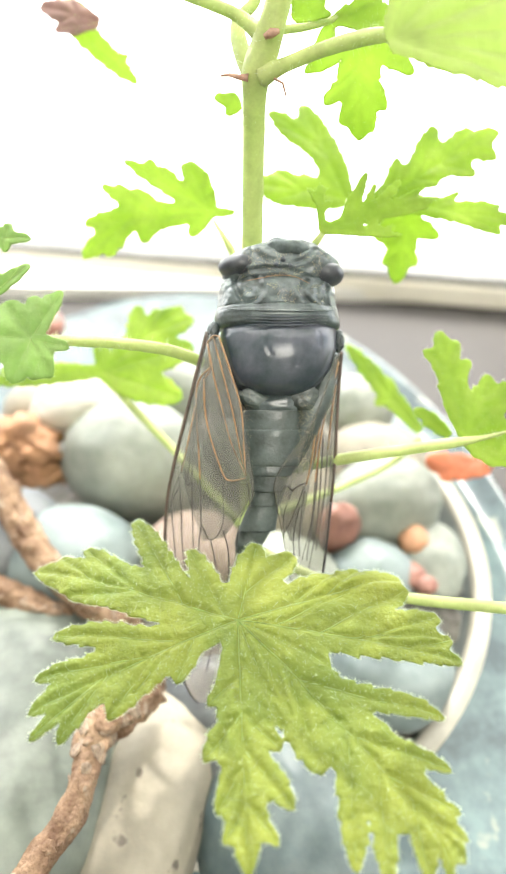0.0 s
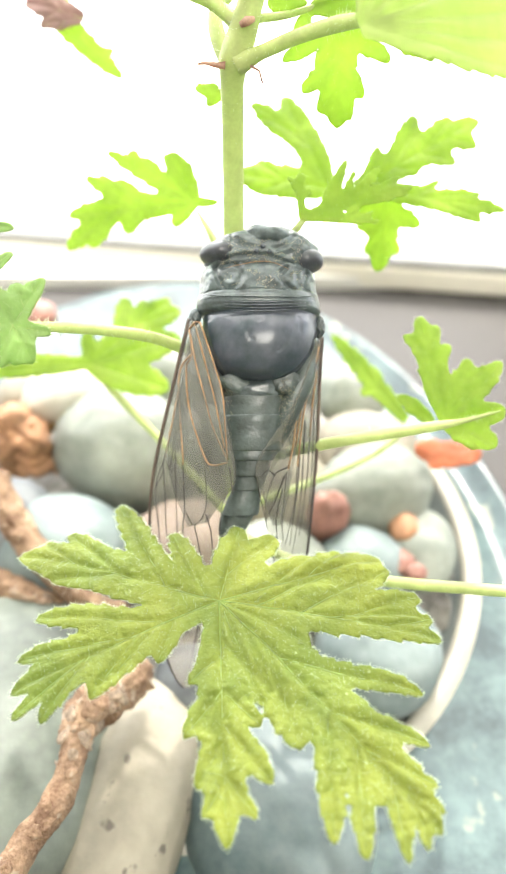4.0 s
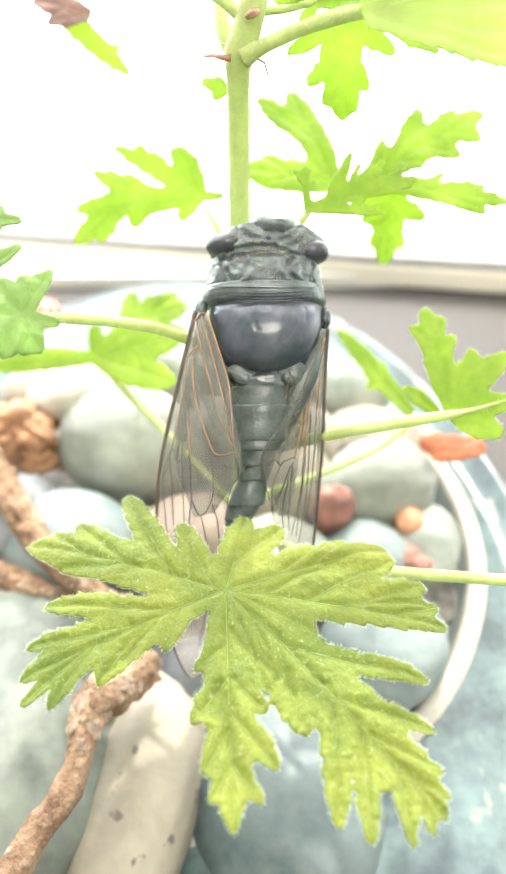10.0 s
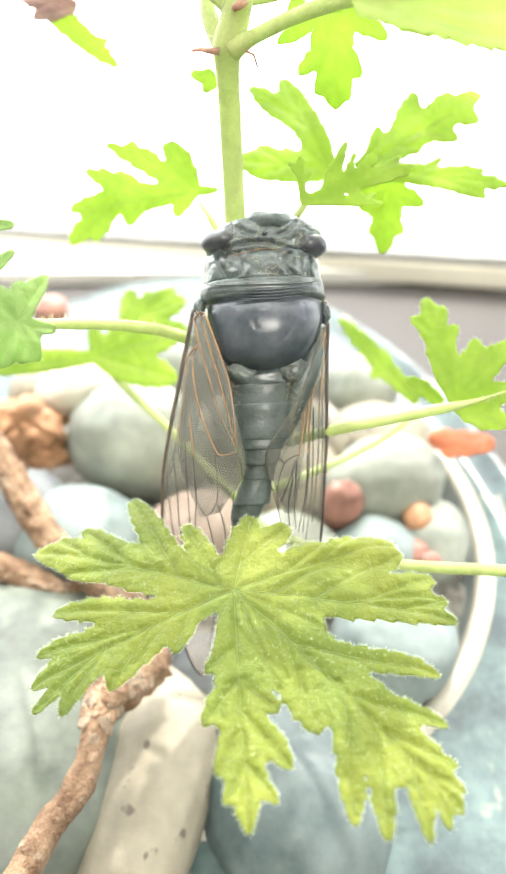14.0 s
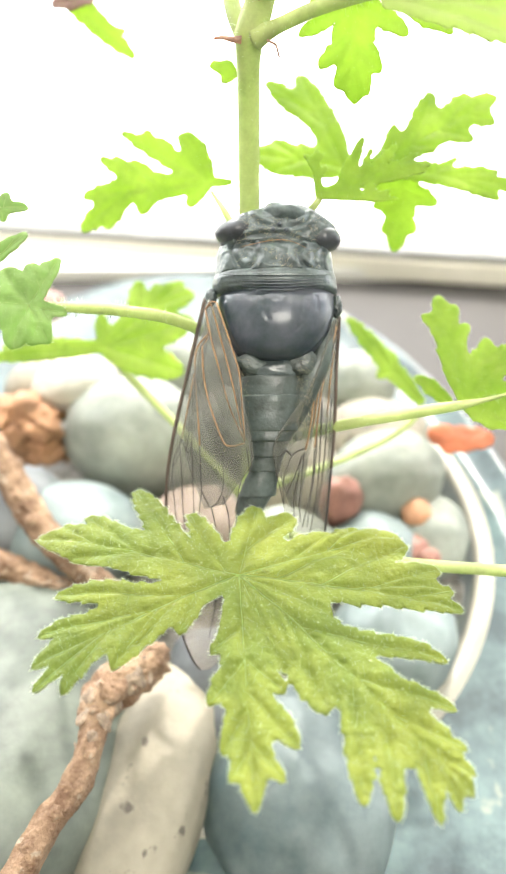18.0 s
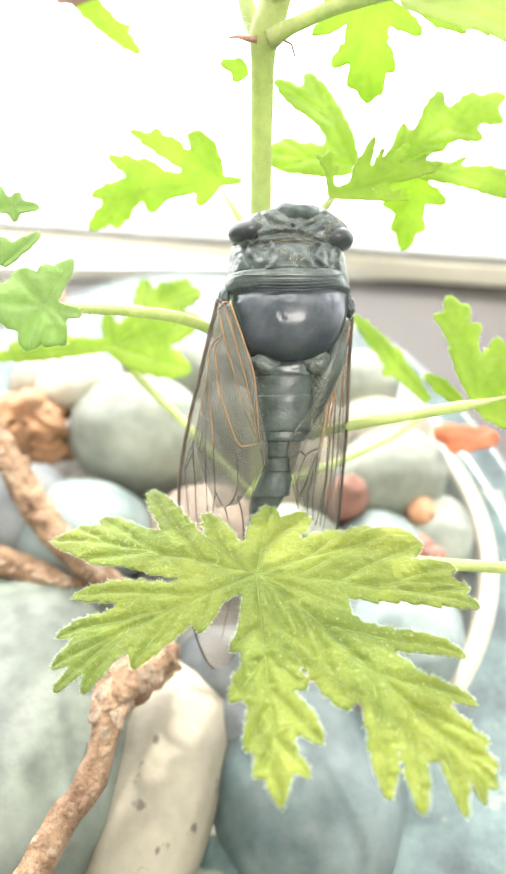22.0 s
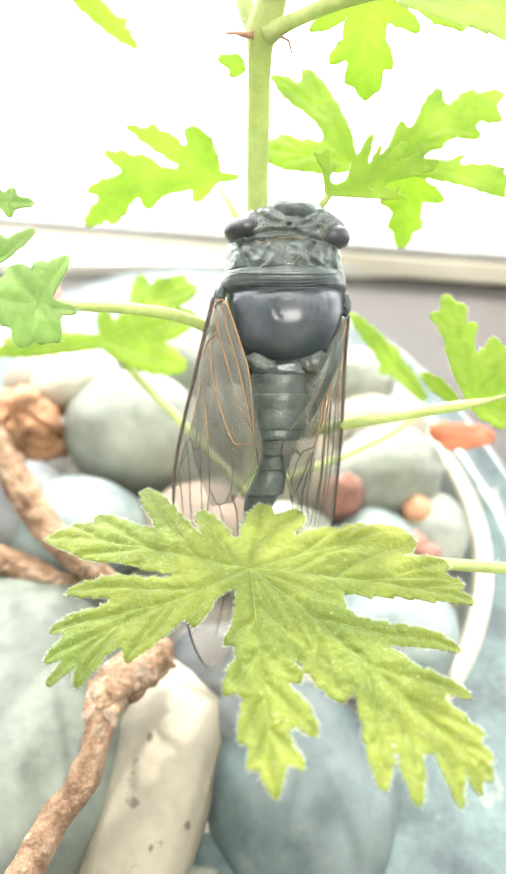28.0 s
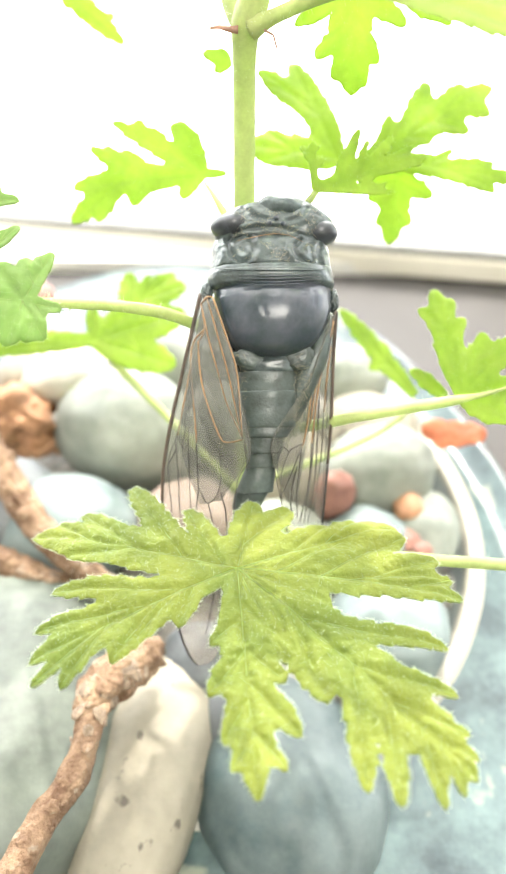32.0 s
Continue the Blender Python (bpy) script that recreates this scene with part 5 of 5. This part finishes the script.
DARK_B = [[(8.9, -6.4), (8.5, -12.0), (7.1, -18.0)], [(7.3, -7.1), (6.7, -14.0), (6.8, -17.3)], [(7.5, -6.4), (5.5, -7.5), (4.3, -11.1), (4.4, -14.2)], [(7.1, -7.4), (5.5, -11.4), (4.2, -14.0)], [(10.0, 0.3), (9.7, -7.5), (9.3, -13.0), (8.2, -19.3)],
          [(10.8, -2.0), (10.4, -8.4), (9.3, -16.7)], [(6.7, -9.5), (5.8, -13.8), (6.0, -17.7)], [(11.5, 1.9), (11.2, -7.5), (10.4, -16.9)], [(9.3, -2.4), (9.0, -9.1), (7.8, -18.1)], [(5.5, -7.5), (4.6, -6.7), (3.8, -7.5)]]
wing("forewing", [(12.5, 100.5, 12.2), (12.3, 102.5, 5.2), (12.1, 104.0, -3.8), (11.4, 105.0, -12.1), (10.5, 106.0, -20.6), (8.9, 107.0, -28.4), (6.8, 107.0, -33.4)],
     [(11.4, 97.5, 11.1), (8.1, 96.5, 2.2), (3.3, 96.0, -5.0), (3.1, 97.0, -8.9), (4.5, 101.0, -15.6), (6.3, 105.0, -26.2), (6.8, 107.0, -33.4)], "clear wing with tan and dark veins", TAN_B, DARK_B)
wing("hindwing", [(-6.3, 102.0, 14.6), (-8.4, 104.0, 5.0), (-10.4, 106.0, -6.0), (-7.6, 106.5, -15.6)], [(-3.9, 100.6, 13.2), (-2.3, 99.6, 7.4), (-0.6, 99.2, -1.3), (-0.2, 99.6, -7.9), (-4.2, 102.5, -14.6)], "folded greyish hind wing", [], [], False)
wing("hindwing", [(12.0, 102.5, 10.0), (10.1, 104.5, 2.0), (8.5, 105.8, -7.2), (6.9, 106.5, -15.6)], [(8.5, 100.0, 3.5), (4.0, 99.6, -3.6), (3.6, 100.2, -9.2), (5.3, 102.6, -15.1)], "folded greyish hind wing", [], [], False)
# folded wing base; its black also carries the shadow in the fold
b = spline([(*(Vector(p) - CORE), r) for p, r in (((11.5, 99.5, 11.5), 0.7), ((9.7, 98.8, 6.5), 1.6), ((7.6, 98.6, 1.5), 1.7), ((5.8, 99.0, -3.2), 1.0), ((4.0, 99.0, -5.9), 0.3))], 6)
part("hindwing_root", tube(b, 10, rough=0.15), M_SEG, bug, "dark folded hind wing base")
b = spline([(*(Vector(p) - CORE), r) for p, r in (((-4.3, 101.0, 13.1), 0.6), ((-3.1, 101.0, 8.3), 1.1), ((-1.9, 100.6, 3.5), 1.1), ((-1.1, 100.2, -1.3), 0.6), ((-0.6, 100.4, -4.4), 0.2))], 6)
part("hindwing_root", tube(b, 8, rough=0.2), M_CHITIN, bug, "dark folded hind wing base")


# ---- what moves ----
# seconds, sway of the whole plant about its foot, swing of the broad leaf about its stalk (rotation vectors, degrees)
SWAY = [
    (0, 0.00, 0.00, 0.00, 0.00, 0.00, -0.00),
    (0.5, -0.75, 0.12, 0.17, -0.14, 0.01, 0.14),
    (1, -1.01, -0.03, 0.08, -0.18, -0.15, -0.15),
    (1.5, -1.00, 0.07, 0.20, -0.40, -0.08, 0.22),
    (2, -1.05, 0.06, 0.20, -0.36, -0.08, 0.27),
    (2.5, -0.97, -0.08, 0.14, -0.36, 0.07, 0.22),
    (3, -0.96, -0.07, 0.15, -0.19, 0.20, 0.42),
    (3.5, -1.19, -0.18, 0.27, 0.01, -0.02, 0.19),
    (5.5, -1.37, 0.17, 0.28, -0.23, -0.04, 0.58),
    (6, -1.71, -0.07, 0.10, -0.03, 0.48, 0.84),
    (6.5, -1.54, -0.18, 0.14, 0.08, 0.59, 0.85),
    (7, -1.52, -0.27, 0.16, 0.84, 0.36, 0.42),
    (7.5, -1.40, -0.35, -0.07, 0.30, 0.38, 0.54),
    (8, -1.49, -0.63, -0.08, 0.28, 0.23, 0.40),
    (8.5, -1.13, 0.05, 0.01, 0.50, -0.17, 0.14),
    (9, -1.38, 0.02, -0.19, 0.29, -0.38, -0.17),
    (9.5, -1.62, -0.09, -0.20, 0.33, -0.03, 0.42),
    (10, -1.29, 0.07, -0.09, 0.66, -0.06, 0.05),
    (10.5, -1.29, -0.13, -0.19, 0.40, -0.14, 0.20),
    (11, -1.39, -0.15, -0.41, 0.53, -0.21, 0.28),
    (11.5, -1.22, -1.21, -0.23, 0.33, 0.15, 0.37),
    (12, -1.97, -2.24, -0.45, -0.74, -0.08, -0.36),
    (12.5, -0.14, -1.29, -0.58, -0.57, -0.01, -0.35),
    (13, -0.17, -2.32, -0.61, -0.92, 0.49, 0.16),
    (13.5, -1.01, -2.33, -0.56, -0.82, -0.11, 0.05),
    (14, 0.04, -1.97, -0.61, -0.61, -0.21, 0.16),
    (14.5, -0.98, -2.69, -1.11, -1.13, 0.21, -0.29),
    (16.5, -1.11, -0.07, -0.80, -3.66, -0.83, 1.47),
    (17, -0.32, 0.08, -0.49, -3.40, -0.89, 1.18),
    (17.5, -0.17, -0.10, -0.44, -3.65, -0.87, 0.82),
    (18, -0.54, -0.06, -0.52, -3.56, -0.72, 0.91),
    (18.5, -0.53, 0.03, -0.56, -3.31, -0.84, 1.03),
    (19, -0.34, 0.05, -0.46, -3.71, -0.88, 0.80),
    (19.5, -0.45, -0.11, -0.48, -3.81, -0.77, 1.01),
    (20, -0.70, -0.32, -0.59, -3.81, -0.95, 1.12),
    (20.5, -0.48, -0.20, -0.42, -4.31, -0.90, 1.14),
    (21, -0.50, -0.44, -0.54, -4.52, -1.08, 0.53),
    (21.5, 0.10, -0.17, -0.76, -4.44, -0.83, 0.61),
    (22, -0.06, -0.46, -0.49, -4.91, -0.99, 0.61),
    (22.5, 0.27, -0.38, -0.48, -5.04, -1.08, 0.42),
    (23, -0.50, -0.90, -0.81, -4.93, -0.91, 0.32),
    (23.5, 1.27, -1.56, -0.83, -5.99, 0.25, 1.18),
    (24, -0.48, -1.59, -0.52, -5.16, -0.93, 0.46),
    (24.5, 1.20, -0.97, -0.98, -6.75, -0.88, 1.02),
    (25, 0.62, -0.93, -0.61, -6.41, -0.84, 1.32),
    (25.5, -1.37, -1.02, -0.41, -6.46, -0.73, 1.44),
    (27.5, -0.40, -0.51, -0.68, -7.34, -1.44, 0.74),
    (28, 0.09, -0.26, -0.53, -6.91, -1.20, 1.02),
    (28.5, 0.34, -0.51, -0.58, -6.77, -1.15, 1.12),
    (29, -0.26, -0.90, -0.56, -6.85, -1.31, 0.38),
    (29.5, 0.07, 0.11, -0.47, -6.58, -1.77, 0.01),
    (30, 0.69, 0.10, -0.49, -6.91, -1.25, 1.11),
    (30.5, -0.30, -1.18, -0.60, -6.32, -1.31, 0.22),
    (31, 0.25, -0.26, -0.51, -6.27, -1.62, 0.23),
    (31.5, 0.33, -0.06, -0.43, -6.53, -1.58, 0.45),
    (32, 0.10, -0.75, -0.55, -6.31, -1.23, 0.14),
]


def motions():
    walk(plant, [(t, PLANT_BASE @ turn(a, b, c)) for t, a, b, c, d, e, g in SWAY])
    walk(bug, [(t, PLANT_BASE @ turn(a, b, c) @ shift(CORE - ROOT)) for t, a, b, c, d, e, g in SWAY])
    walk(main, [(t, LEAF_POSE @ turn(d, e, g)) for t, a, b, c, d, e, g in SWAY])


motions()
